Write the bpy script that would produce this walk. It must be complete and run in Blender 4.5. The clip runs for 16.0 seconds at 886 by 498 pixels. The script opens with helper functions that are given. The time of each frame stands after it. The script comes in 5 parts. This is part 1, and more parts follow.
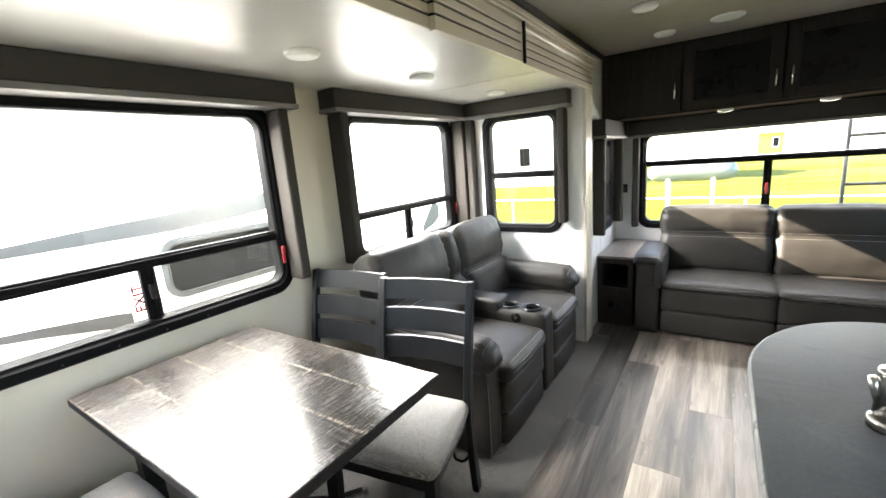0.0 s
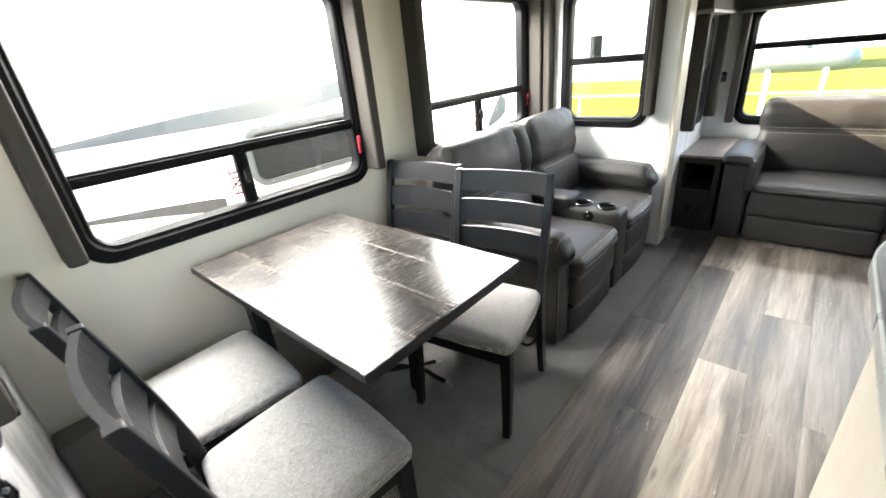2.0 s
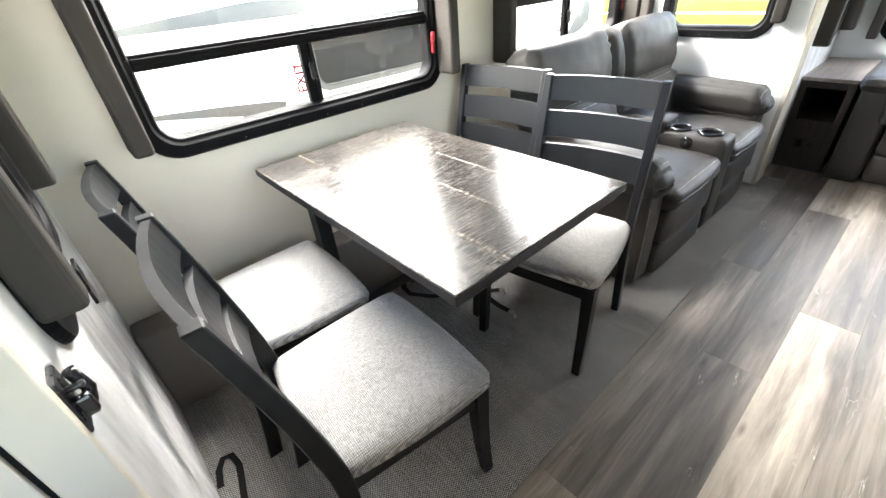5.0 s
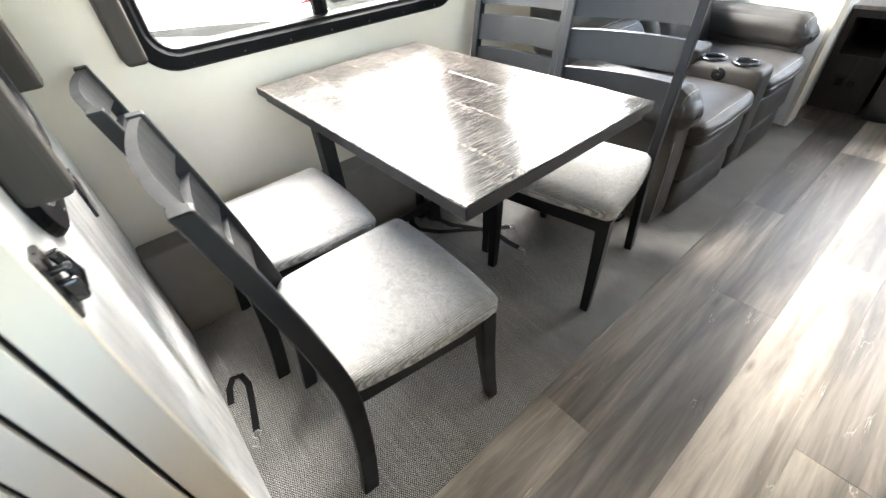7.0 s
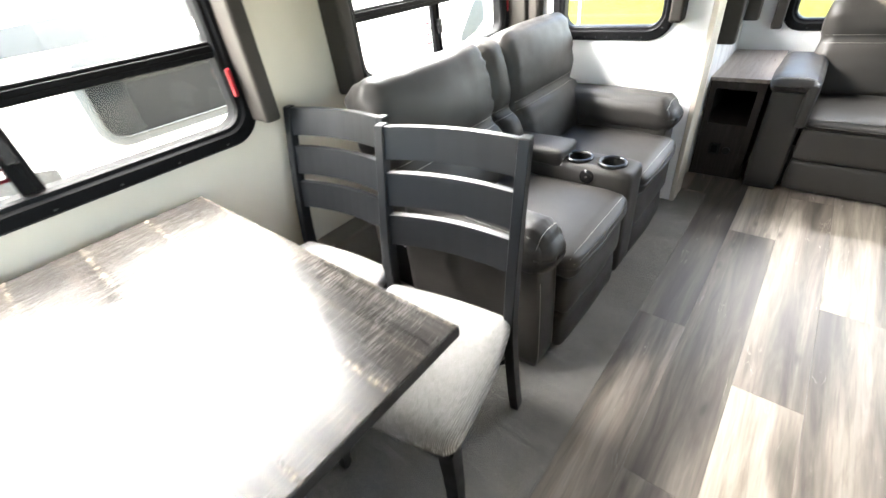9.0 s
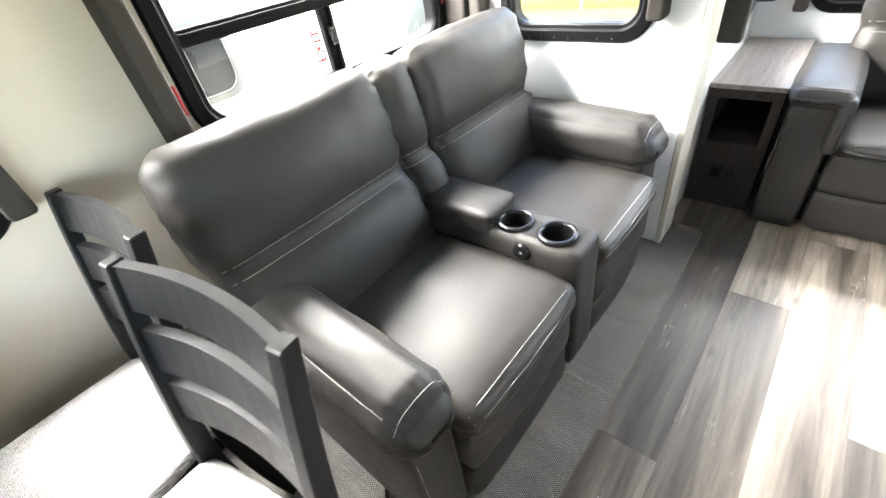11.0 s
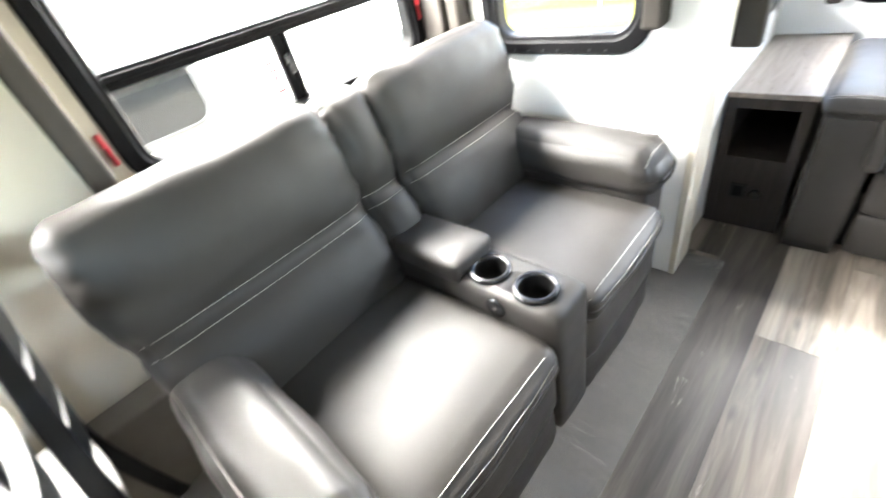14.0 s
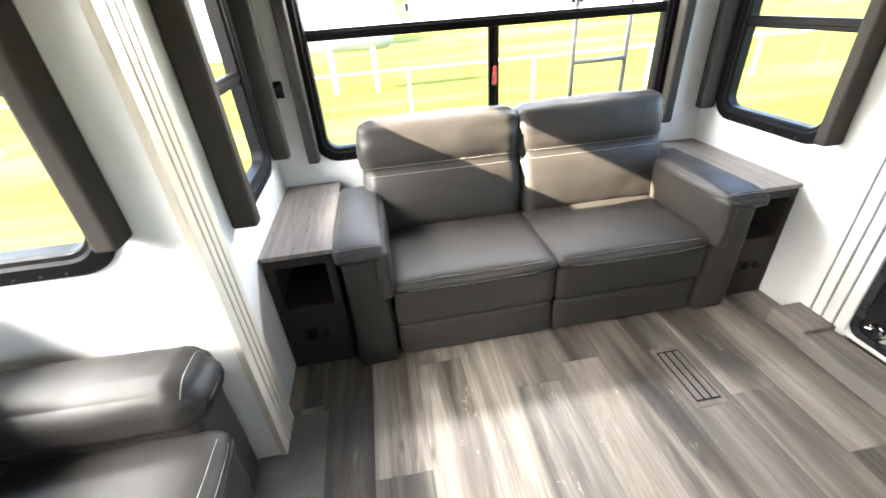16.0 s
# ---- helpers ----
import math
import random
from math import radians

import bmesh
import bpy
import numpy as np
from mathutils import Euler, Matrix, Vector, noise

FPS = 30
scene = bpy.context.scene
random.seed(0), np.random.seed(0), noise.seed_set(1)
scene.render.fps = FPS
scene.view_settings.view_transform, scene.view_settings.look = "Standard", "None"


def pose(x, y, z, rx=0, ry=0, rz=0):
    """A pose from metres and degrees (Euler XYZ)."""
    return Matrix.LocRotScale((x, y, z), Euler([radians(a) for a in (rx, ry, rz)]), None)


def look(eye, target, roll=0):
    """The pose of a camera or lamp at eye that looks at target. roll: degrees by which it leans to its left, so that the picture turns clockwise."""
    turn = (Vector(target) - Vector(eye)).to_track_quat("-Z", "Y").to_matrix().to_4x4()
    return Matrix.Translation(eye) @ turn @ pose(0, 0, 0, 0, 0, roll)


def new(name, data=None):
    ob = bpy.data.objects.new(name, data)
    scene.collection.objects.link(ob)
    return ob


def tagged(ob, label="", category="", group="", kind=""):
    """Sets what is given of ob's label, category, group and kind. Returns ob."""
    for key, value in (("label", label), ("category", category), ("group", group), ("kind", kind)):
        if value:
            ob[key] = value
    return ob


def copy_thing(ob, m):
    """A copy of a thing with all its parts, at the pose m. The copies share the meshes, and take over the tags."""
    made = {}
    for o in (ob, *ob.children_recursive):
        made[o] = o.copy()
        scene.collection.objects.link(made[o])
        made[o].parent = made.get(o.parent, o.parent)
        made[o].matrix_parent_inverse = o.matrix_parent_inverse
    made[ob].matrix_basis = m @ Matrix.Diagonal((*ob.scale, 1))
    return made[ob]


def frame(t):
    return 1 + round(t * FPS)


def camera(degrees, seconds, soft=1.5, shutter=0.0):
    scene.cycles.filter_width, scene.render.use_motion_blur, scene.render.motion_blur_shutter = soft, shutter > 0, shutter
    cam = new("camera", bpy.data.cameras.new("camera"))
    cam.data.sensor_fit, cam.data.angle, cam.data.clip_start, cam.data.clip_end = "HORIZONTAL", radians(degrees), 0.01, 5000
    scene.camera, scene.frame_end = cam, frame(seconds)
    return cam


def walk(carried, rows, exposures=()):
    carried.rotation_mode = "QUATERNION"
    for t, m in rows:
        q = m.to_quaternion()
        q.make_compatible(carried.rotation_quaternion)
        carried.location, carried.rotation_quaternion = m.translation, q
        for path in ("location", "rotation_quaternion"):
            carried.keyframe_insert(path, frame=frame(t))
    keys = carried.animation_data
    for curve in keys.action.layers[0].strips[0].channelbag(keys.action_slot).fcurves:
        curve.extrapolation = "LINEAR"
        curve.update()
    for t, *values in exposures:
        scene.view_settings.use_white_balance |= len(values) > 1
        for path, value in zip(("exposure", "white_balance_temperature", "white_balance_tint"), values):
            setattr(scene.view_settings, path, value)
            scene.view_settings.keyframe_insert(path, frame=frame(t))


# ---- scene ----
cam = camera(93.8, 16.0, shutter=0.5)
PATH = [
    (0, (0.238, 0.32, 1.417), (-0.859, 1.94, 1.002), -4.5),
    (0.5, (0.22, 0.31, 1.41), (-0.925, 1.875, 0.922), -4.6),
    (1, (0.204, 0.294, 1.406), (-0.986, 1.782, 0.797), -4.9),
    (1.5, (0.188, 0.269, 1.392), (-1.03, 1.672, 0.653), -5.3),
    (2, (0.16, 0.244, 1.375), (-1.076, 1.578, 0.544), -5.6),
    (2.5, (0.12, 0.221, 1.363), (-1.13, 1.483, 0.445), -6.2),
    (3, (0.107, 0.237, 1.356), (-1.162, 1.436, 0.38), -6.8),
    (5.5, (-0.026, 0.237, 1.244), (-1.299, 1.28, 0.107), -4.6),
    (6, (-0.026, 0.165, 1.215), (-1.265, 1.187, 0.024), -4.0),
    (6.5, (-0.013, 0.16, 1.19), (-1.229, 1.134, -0.065), -4.3),
    (7, (-0.013, 0.227, 1.183), (-1.233, 1.156, -0.101), -5.2),
    (7.5, (-0.014, 0.329, 1.188), (-1.26, 1.226, -0.094), -6.6),
    (8, (0.018, 0.494, 1.216), (-1.238, 1.438, -0.021), -7.0),
    (8.5, (-0.006, 0.688, 1.225), (-1.184, 1.797, 0.049), -6.1),
    (9, (-0.13, 0.914, 1.281), (-1.256, 2.104, 0.133), -7.6),
    (9.5, (-0.163, 1.081, 1.265), (-1.264, 2.296, 0.121), -9.2),
    (10, (-0.164, 1.297, 1.283), (-1.27, 2.496, 0.126), -9.9),
    (12.5, (-0.278, 1.826, 1.252), (-1.487, 2.722, -0.066), -11.2),
    (13, (-0.261, 1.839, 1.234), (-1.529, 2.711, -0.043), -12.5),
    (13.5, (-0.255, 1.856, 1.241), (-1.522, 2.76, -0.015), -13.2),
    (14, (-0.213, 1.901, 1.26), (-1.445, 2.915, 0.055), -14.4),
    (14.5, (-0.098, 2.011, 1.32), (-0.928, 3.444, 0.198), -10.1),
    (15, (-0.004, 2.106, 1.356), (-0.348, 3.774, 0.308), -7.5),
    (15.5, (-0.015, 2.232, 1.349), (-0.011, 3.96, 0.342), -5.7),
    (16, (-0.042, 2.301, 1.357), (0.174, 3.999, 0.322), -4.4),
]
SKY, SUN, LAMPS, FILL, GAP, REAR, SLIT = 0.15, 5.0, 0.0, (0.5, 0.5), 10.0, 3.0, 68.0
EXPOSURES = [(0.0, 3.75, 6600, 10), (1.0, 3.75, 6600, 10), (3.0, 3.92, 6600, 10), (5.5, 4.25, 6600, 10), (6.5, 4.45, 6600, 10), (8.0, 4.6, 6600, 10), (9.5, 4.25, 6600, 10), (12.5, 5.32, 6600, 10), (14.5, 5.18, 6600, 10), (15.2, 4.95, 6600, 10), (16.0, 4.45, 6600, 10)]
walk(cam, [(t, look(eye, target, roll)) for t, eye, target, roll in PATH], EXPOSURES)

# ---- world, sun and lamps ----
SUN_WAY = Vector((1.0, 0.17, -0.52)).normalized()
world = bpy.data.worlds.new("world")
scene.world = world
world.use_nodes = True
wn = world.node_tree.nodes
sky = wn.new("ShaderNodeTexSky")
sky.sky_type = "NISHITA"
sky.sun_disc = False
sky.sun_elevation = math.asin(-SUN_WAY.z)
sky.sun_rotation = math.atan2(-SUN_WAY.x, -SUN_WAY.y)
sky.air_density, sky.dust_density, sky.ozone_density = 1.0, 1.5, 1.0
world.node_tree.links.new(sky.outputs[0], wn["Background"].inputs[0])
wn["Background"].inputs[1].default_value = SKY

sun = new("sun", bpy.data.lights.new("sun", "SUN"))
sun.data.energy, sun.data.angle, sun.data.color = SUN, radians(0.5), (1.0, 0.87, 0.68)
sun.matrix_world = look((0, 0, 0), SUN_WAY)


# fill lamps in a window and a door added unseen behind the walk
for name, yy, zz, wide, high, watts in (("kitchen_window_daylight", 0.65, 1.34, 1.2, 0.72, FILL[0]), ("entry_door_daylight", -0.65, 0.98, 0.7, 1.85, FILL[1])):
    ob = new(name, bpy.data.lights.new(name, "AREA"))
    ob.data.shape, ob.data.size, ob.data.size_y, ob.data.energy = "RECTANGLE", wide, high, watts
    ob.data.color = (1.0, 0.97, 0.92)
    ob.matrix_world = look((1.78, yy, zz), (0.0, yy, zz))
# lamp added over the gap between the slide and the trailer, as extra skylight
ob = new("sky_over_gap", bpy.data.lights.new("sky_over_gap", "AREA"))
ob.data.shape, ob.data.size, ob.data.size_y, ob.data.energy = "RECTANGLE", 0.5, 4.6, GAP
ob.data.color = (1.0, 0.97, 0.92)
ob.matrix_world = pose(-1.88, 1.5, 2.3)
# added lamp standing in for sky over the trailer's roof, steep through slide windows
ob = new("sky_over_trailer", bpy.data.lights.new("sky_over_trailer", "AREA"))
ob.data.shape, ob.data.size, ob.data.size_y, ob.data.energy = "RECTANGLE", 0.46, 4.0, SLIT
ob.data.color = (1.0, 0.98, 0.95)
ob.matrix_world = Matrix.Translation((-1.94, 2.1, 2.0)) @ Matrix.Rotation(radians(-40), 4, "Y")
# lamp added outside the rear window's upper pane, extra sky glare on the floor
ob = new("rear_window_daylight", bpy.data.lights.new("rear_window_daylight", "AREA"))
ob.data.shape, ob.data.size, ob.data.size_y, ob.data.energy = "RECTANGLE", 1.68, 0.20, REAR
ob.data.color = (1.0, 0.98, 0.95)
ob.matrix_world = look((0.55, 4.462, 1.375), (0.55, 0.0, -1.9))

# ---- materials ----
class Mat:
    """A node material under construction."""

    def __init__(self, name, color=(0.5, 0.5, 0.5), rough=0.5, metal=0.0, spec=0.5, scale=1.0):
        self.m = bpy.data.materials.new(name)
        self.m.use_nodes = True
        self.t = self.m.node_tree
        self.b = self.t.nodes["Principled BSDF"]
        self.b.inputs["Base Color"].default_value = (*color, 1)
        self.b.inputs["Roughness"].default_value = rough
        self.b.inputs["Metallic"].default_value = metal
        self.b.inputs["Specular IOR Level"].default_value = spec
        self.bump_out = None
        tc = self.t.nodes.new("ShaderNodeTexCoord")
        self.coord = tc.outputs["Object"]

    def node(self, kind, **inputs):
        n = self.t.nodes.new(kind)
        for key, value in inputs.items():
            n.inputs[key.replace("_", " ")].default_value = value
        return n

    def link(self, a, b):
        self.t.links.new(a, b)

    def mapped(self, scale=(1, 1, 1), rot=(0, 0, 0), src=None, offset=None):
        n = self.t.nodes.new("ShaderNodeMapping")
        n.inputs["Scale"].default_value = scale
        n.inputs["Rotation"].default_value = rot
        self.link(src or self.coord, n.inputs["Vector"])
        if offset:
            self.link(offset, n.inputs["Location"])
        return n.outputs[0]

    def noise(self, scale, detail=4.0, rough=0.6, src=None, distortion=0.0):
        n = self.node("ShaderNodeTexNoise", Scale=scale, Detail=detail, Roughness=rough, Distortion=distortion)
        self.link(src or self.coord, n.inputs["Vector"])
        return n.outputs["Fac"]

    def ramp(self, src, stops):
        n = self.t.nodes.new("ShaderNodeValToRGB")
        e = n.color_ramp.elements
        while len(e) < len(stops):
            e.new(0.5)
        for el, (pos, col) in zip(e, stops):
            el.position = pos
            el.color = (*col, 1) if len(col) == 3 else col
        self.link(src, n.inputs[0])
        return n.outputs[0]

    def grey(self, src, lo, hi, a=0.3, b=0.7):
        return self.ramp(src, [(a, (lo,) * 3), (b, (hi,) * 3)])

    def mix(self, fac, a, b, blend="MIX"):
        n = self.t.nodes.new("ShaderNodeMix")
        n.data_type, n.blend_type = "RGBA", blend
        for slot, v in ((0, fac), (6, a), (7, b)):
            if hasattr(v, "links"):
                self.link(v, n.inputs[slot])
            else:
                n.inputs[slot].default_value = v if slot == 0 else (*v, 1)
        return n.outputs[2]

    def color(self, out):
        self.link(out, self.b.inputs["Base Color"])
        return self

    def rough(self, out):
        self.link(out, self.b.inputs["Roughness"])
        return self

    def bump(self, out, strength=0.3, distance=0.002):
        n = self.node("ShaderNodeBump", Strength=strength, Distance=distance)
        self.link(out, n.inputs["Height"])
        if self.bump_out:
            self.link(self.bump_out, n.inputs["Normal"])
        self.bump_out = n.outputs[0]
        self.link(self.bump_out, self.b.inputs["Normal"])
        return self


def painted(name, color, rough=0.5, vary=0.06, bump=0.15, spec=0.5, wavy=0.0):
    m = Mat(name, color, rough, spec=spec)
    lo, hi = [tuple(c * (1 + s * vary) for c in color) for s in (-1, 1)]
    m.color(m.ramp(m.noise(2.3, 5), [(0.3, lo), (0.7, hi)]))
    m.rough(m.grey(m.noise(9, 4), max(0.02, rough - 0.07), min(1, rough + 0.07)))
    m.bump(m.noise(260, 3), bump, 0.0008)
    if wavy:
        m.bump(m.noise(1.0, 2, src=m.mapped((6, 6, 1.6))), wavy, 0.02)
    return m.m


def leather_mat():
    m = Mat("grey_leather", (0.06, 0.057, 0.054), 0.42)
    m.color(m.ramp(m.noise(3, 4), [(0.3, (0.0215, 0.0197, 0.0179)), (0.7, (0.0310, 0.0284, 0.0258))]))
    v = m.t.nodes.new("ShaderNodeTexVoronoi")
    v.inputs["Scale"].default_value = 480
    m.link(m.coord, v.inputs["Vector"])
    m.rough(m.grey(m.noise(14, 5), 0.45, 0.54))
    m.b.inputs["Specular IOR Level"].default_value = 0.30
    m.bump(m.noise(4.5, 2, distortion=0.5), 0.07, 0.012)
    m.bump(m.noise(38, 3, distortion=1.2), 0.06, 0.002)
    m.bump(v.outputs["Distance"], 0.22, 0.0007)
    return m.m


def weave_mat(name, colors, pitch, rough=0.95, strength=0.8, axis="Z", streak=True):
    """Woven cloth: crossed threads with flecks."""
    m = Mat(name, colors[0], rough, spec=0.25)
    a = m.node("ShaderNodeTexWave", Scale=1.0 / pitch / 3.14, Distortion=0.8, Detail=1.0)
    b = m.node("ShaderNodeTexWave", Scale=1.0 / pitch / 3.14, Distortion=0.8, Detail=1.0)
    a.bands_direction, b.bands_direction = "X", "Y"
    m.link(m.coord, a.inputs["Vector"])
    m.link(m.coord, b.inputs["Vector"])
    w = m.mix(1.0, a.outputs["Color"], b.outputs["Color"], "MULTIPLY")
    fleck = m.mix(0.5, m.noise(1, 3, src=m.mapped((60, 700, 60))), m.noise(1, 3, src=m.mapped((700, 60, 60))))
    base = m.ramp(fleck, [(0.36, colors[0]), (0.5, colors[1]), (0.64, colors[2])])
    big = m.grey(m.noise(5, 4), 0.92, 1.07)
    base = m.mix(1.0, base, big, "MULTIPLY")
    shade = m.grey(w, 0.55, 1.1, 0.05, 0.6)
    m.color(m.mix(1.0, base, shade, "MULTIPLY"))
    m.bump(w, strength, pitch * 0.35)
    m.bump(m.noise(90, 3), 0.03, 0.002)
    return m.m


def carpet_mat():
    """Woven vinyl: offset rows of pale knots in a dark ground, with paler threads along x."""
    m = Mat("woven_carpet", (0.12, 0.115, 0.11), 0.75, spec=0.3)
    waves = []
    for turn in (1.0, -1.0):
        w = m.node("ShaderNodeTexWave", Scale=60.0, Distortion=0.35, Detail=1.0)
        w.bands_direction = "X"
        m.link(m.mapped((1, 1, 1), (0, 0, turn)), w.inputs["Vector"])
        waves.append(w.outputs["Color"])
    dots = m.mix(1.0, waves[0], waves[1], "MULTIPLY")
    lines = m.noise(1.0, 4, 0.7, src=m.mapped((3.0, 150, 40)))
    pale = m.ramp(lines, [(0.35, (0.36, 0.347, 0.328)), (0.55, (0.48, 0.463, 0.437)), (0.72, (0.66, 0.64, 0.605))])
    col = m.mix(m.grey(dots, 0.0, 1.0, 0.10, 0.42), (0.052, 0.0495, 0.047), pale)
    m.color(m.mix(1.0, col, m.grey(m.noise(5, 4), 0.82, 1.15), "MULTIPLY"))
    m.bump(dots, 0.7, 0.002)
    return m.m


def plank_mat(name, dark, mid, light):
    """Vinyl plank with long grain, cathedral figure, knots and a satin coat; each plank shifts the grain."""
    m = Mat(name, mid, 0.42, spec=0.5)
    m.b.inputs["Coat Weight"].default_value = 0.45
    info = m.t.nodes.new("ShaderNodeObjectInfo")
    shift = m.node("ShaderNodeVectorMath")
    shift.operation = "MULTIPLY"
    m.link(info.outputs["Random"], shift.inputs[0])
    shift.inputs[1].default_value = (31, 57, 13)
    off = shift.outputs[0]
    grain = m.noise(1.0, 5, 0.55, src=m.mapped((14, 0.9, 1), offset=off), distortion=1.1)
    fine = m.noise(1.0, 5, 0.7, src=m.mapped((150, 4.0, 1), offset=off))
    smear = m.noise(1.0, 4, 0.5, src=m.mapped((12.0, 1.15, 1), offset=off), distortion=0.55)
    strip = m.noise(1.0, 1, 0.4, src=m.mapped((10.5, 0.35, 1), offset=off))
    col = m.ramp(grain, [(0.30, dark), (0.45, mid), (0.60, light), (0.76, mid)])
    col = m.mix(0.45, col, m.ramp(strip, [(0.35, dark), (0.5, mid), (0.65, light)]))
    col = m.mix(1.0, col, m.grey(smear, 0.50, 1.12, 0.34, 0.54), "MULTIPLY")
    col = m.mix(1.0, col, m.grey(fine, 0.84, 1.07), "MULTIPLY")
    streak = m.noise(1.0, 4, 0.6, src=m.mapped((34, 2.6, 1), offset=off), distortion=1.6)
    col = m.mix(1.0, col, m.grey(streak, 0.80, 1.06, 0.36, 0.55), "MULTIPLY")
    # dark knots and pale hairline cracks
    knot = m.t.nodes.new("ShaderNodeTexVoronoi")
    knot.inputs["Scale"].default_value = 1.0
    m.link(m.mapped((9, 2.6, 1), offset=off), knot.inputs["Vector"])
    col = m.mix(1.0, col, m.grey(knot.outputs["Distance"], 0.42, 1.0, 0.02, 0.12), "MULTIPLY")
    thread = m.ramp(m.noise(1.0, 3, 0.5, src=m.mapped((26, 4.5, 1), offset=off), distortion=1.8), [(0.488, (0, 0, 0)), (0.5, (1, 1, 1)), (0.512, (0, 0, 0))])
    some = m.grey(m.noise(1.0, 2, 0.5, src=m.mapped((14, 5.0, 1), offset=off)), 0.0, 0.8, 0.63, 0.68)
    col = m.mix(m.mix(1.0, thread, some, "MULTIPLY"), col, (0.55, 0.50, 0.44))
    soft = smear
    tone = m.node("ShaderNodeMapRange", To_Min=0.74, To_Max=1.20)
    m.link(info.outputs["Random"], tone.inputs["Value"])
    m.color(m.mix(1.0, col, tone.outputs[0], "MULTIPLY"))
    m.rough(m.grey(m.mix(0.5, grain, fine), 0.40, 0.58))
    gloss = m.grey(m.mix(0.5, soft, fine), 0.36, 0.52)
    m.link(gloss, m.b.inputs["Coat Roughness"])
    m.bump(fine, 0.16, 0.0008)
    m.bump(grain, 0.12, 0.001)
    return m.m


def table_mat():
    """Dark stained boards, cross-cut by pale saw marks, under a satin lacquer."""
    m = Mat("table_wood", (0.05, 0.045, 0.042), 0.25)
    m.b.inputs["Specular IOR Level"].default_value = 0.36
    info = m.t.nodes.new("ShaderNodeObjectInfo")
    shift = m.node("ShaderNodeVectorMath")
    shift.operation = "MULTIPLY"
    m.link(info.outputs["Random"], shift.inputs[0])
    shift.inputs[1].default_value = (17, 29, 3)
    off = shift.outputs[0]
    saw = m.noise(1.0, 3, 0.75, src=m.mapped((430, 17, 1), offset=off), distortion=0.15)
    patch = m.noise(1.0, 4, 0.6, src=m.mapped((6, 7, 1), offset=off), distortion=0.6)
    grain = m.noise(1.0, 5, 0.6, src=m.mapped((2.2, 50, 1), offset=off), distortion=0.7)
    col = m.ramp(grain, [(0.28, (0.007, 0.0065, 0.0065)), (0.52, (0.020, 0.0175, 0.016)), (0.75, (0.045, 0.038, 0.033))])
    both = m.mix(0.5, saw, patch)
    wear = m.grey(both, 0.0, 0.7, 0.55, 0.68)
    col = m.mix(wear, col, (0.075, 0.062, 0.050))
    # pale worn arrises along the board joints
    axes = m.t.nodes.new("ShaderNodeSeparateXYZ")
    m.link(m.coord, axes.inputs[0])
    near = m.node("ShaderNodeMath")
    near.operation = "PINGPONG"
    m.link(axes.outputs[1], near.inputs[0])
    near.inputs[1].default_value = 0.08125
    rub = m.mix(1.0, m.ramp(near.outputs[0], [(0.0, (1, 1, 1)), (0.006, (0, 0, 0))]), m.grey(m.noise(1.0, 4, 0.7, src=m.mapped((90, 30, 1))), 0.0, 0.75, 0.44, 0.62), "MULTIPLY")
    m.color(m.mix(rub, col, (0.30, 0.255, 0.195)))
    m.rough(m.grey(m.mix(0.25, saw, patch), 0.11, 0.34, 0.38, 0.62))
    m.bump(saw, 0.40, 0.0010)
    m.bump(grain, 0.14, 0.0008)
    return m.m


def wood_mat(name, dark, light, along=2, rough=0.5, spec=0.18):
    m = Mat(name, dark, rough, spec=spec)
    sc = [38, 38, 38]
    sc[along] = 2.2
    g = m.noise(1.0, 6, 0.65, src=m.mapped(sc), distortion=1.0)
    f = m.noise(1.0, 4, 0.7, src=m.mapped([s * 6 for s in sc]))
    col = m.ramp(g, [(0.3, dark), (0.7, light)])
    m.color(m.mix(1.0, col, m.grey(f, 0.8, 1.12), "MULTIPLY"))
    m.rough(m.grey(f, rough - 0.08, rough + 0.1))
    m.bump(f, 0.12, 0.0008)
    return m.m


def stone_mat():
    m = Mat("grey_stone", (0.12, 0.125, 0.125), 0.36, spec=0.22)
    n = m.noise(2.4, 5, 0.5, distortion=0.7)
    v = m.noise(3.0, 6, 0.55, src=m.mapped((1, 2.2, 1), (0, 0, 0.7)), distortion=0.9)
    col = m.ramp(n, [(0.3, (0.075, 0.078, 0.080)), (0.55, (0.098, 0.101, 0.102)), (0.75, (0.125, 0.128, 0.128))])
    cloud = m.grey(v, 0.0, 0.5, 0.56, 0.80)
    col = m.mix(cloud, col, (0.20, 0.203, 0.20))
    dark = m.grey(m.noise(4.0, 5, 0.5, src=m.mapped((1, 2.6, 1), (0, 0, -0.5)), distortion=0.8), 0.0, 0.6, 0.62, 0.78)
    col = m.mix(dark, col, (0.045, 0.046, 0.048))
    m.color(m.mix(1.0, col, m.grey(m.noise(120, 3), 0.88, 1.1), "MULTIPLY"))
    m.rough(m.grey(n, 0.30, 0.42))
    m.bump(m.noise(60, 3), 0.05, 0.001)
    return m.m


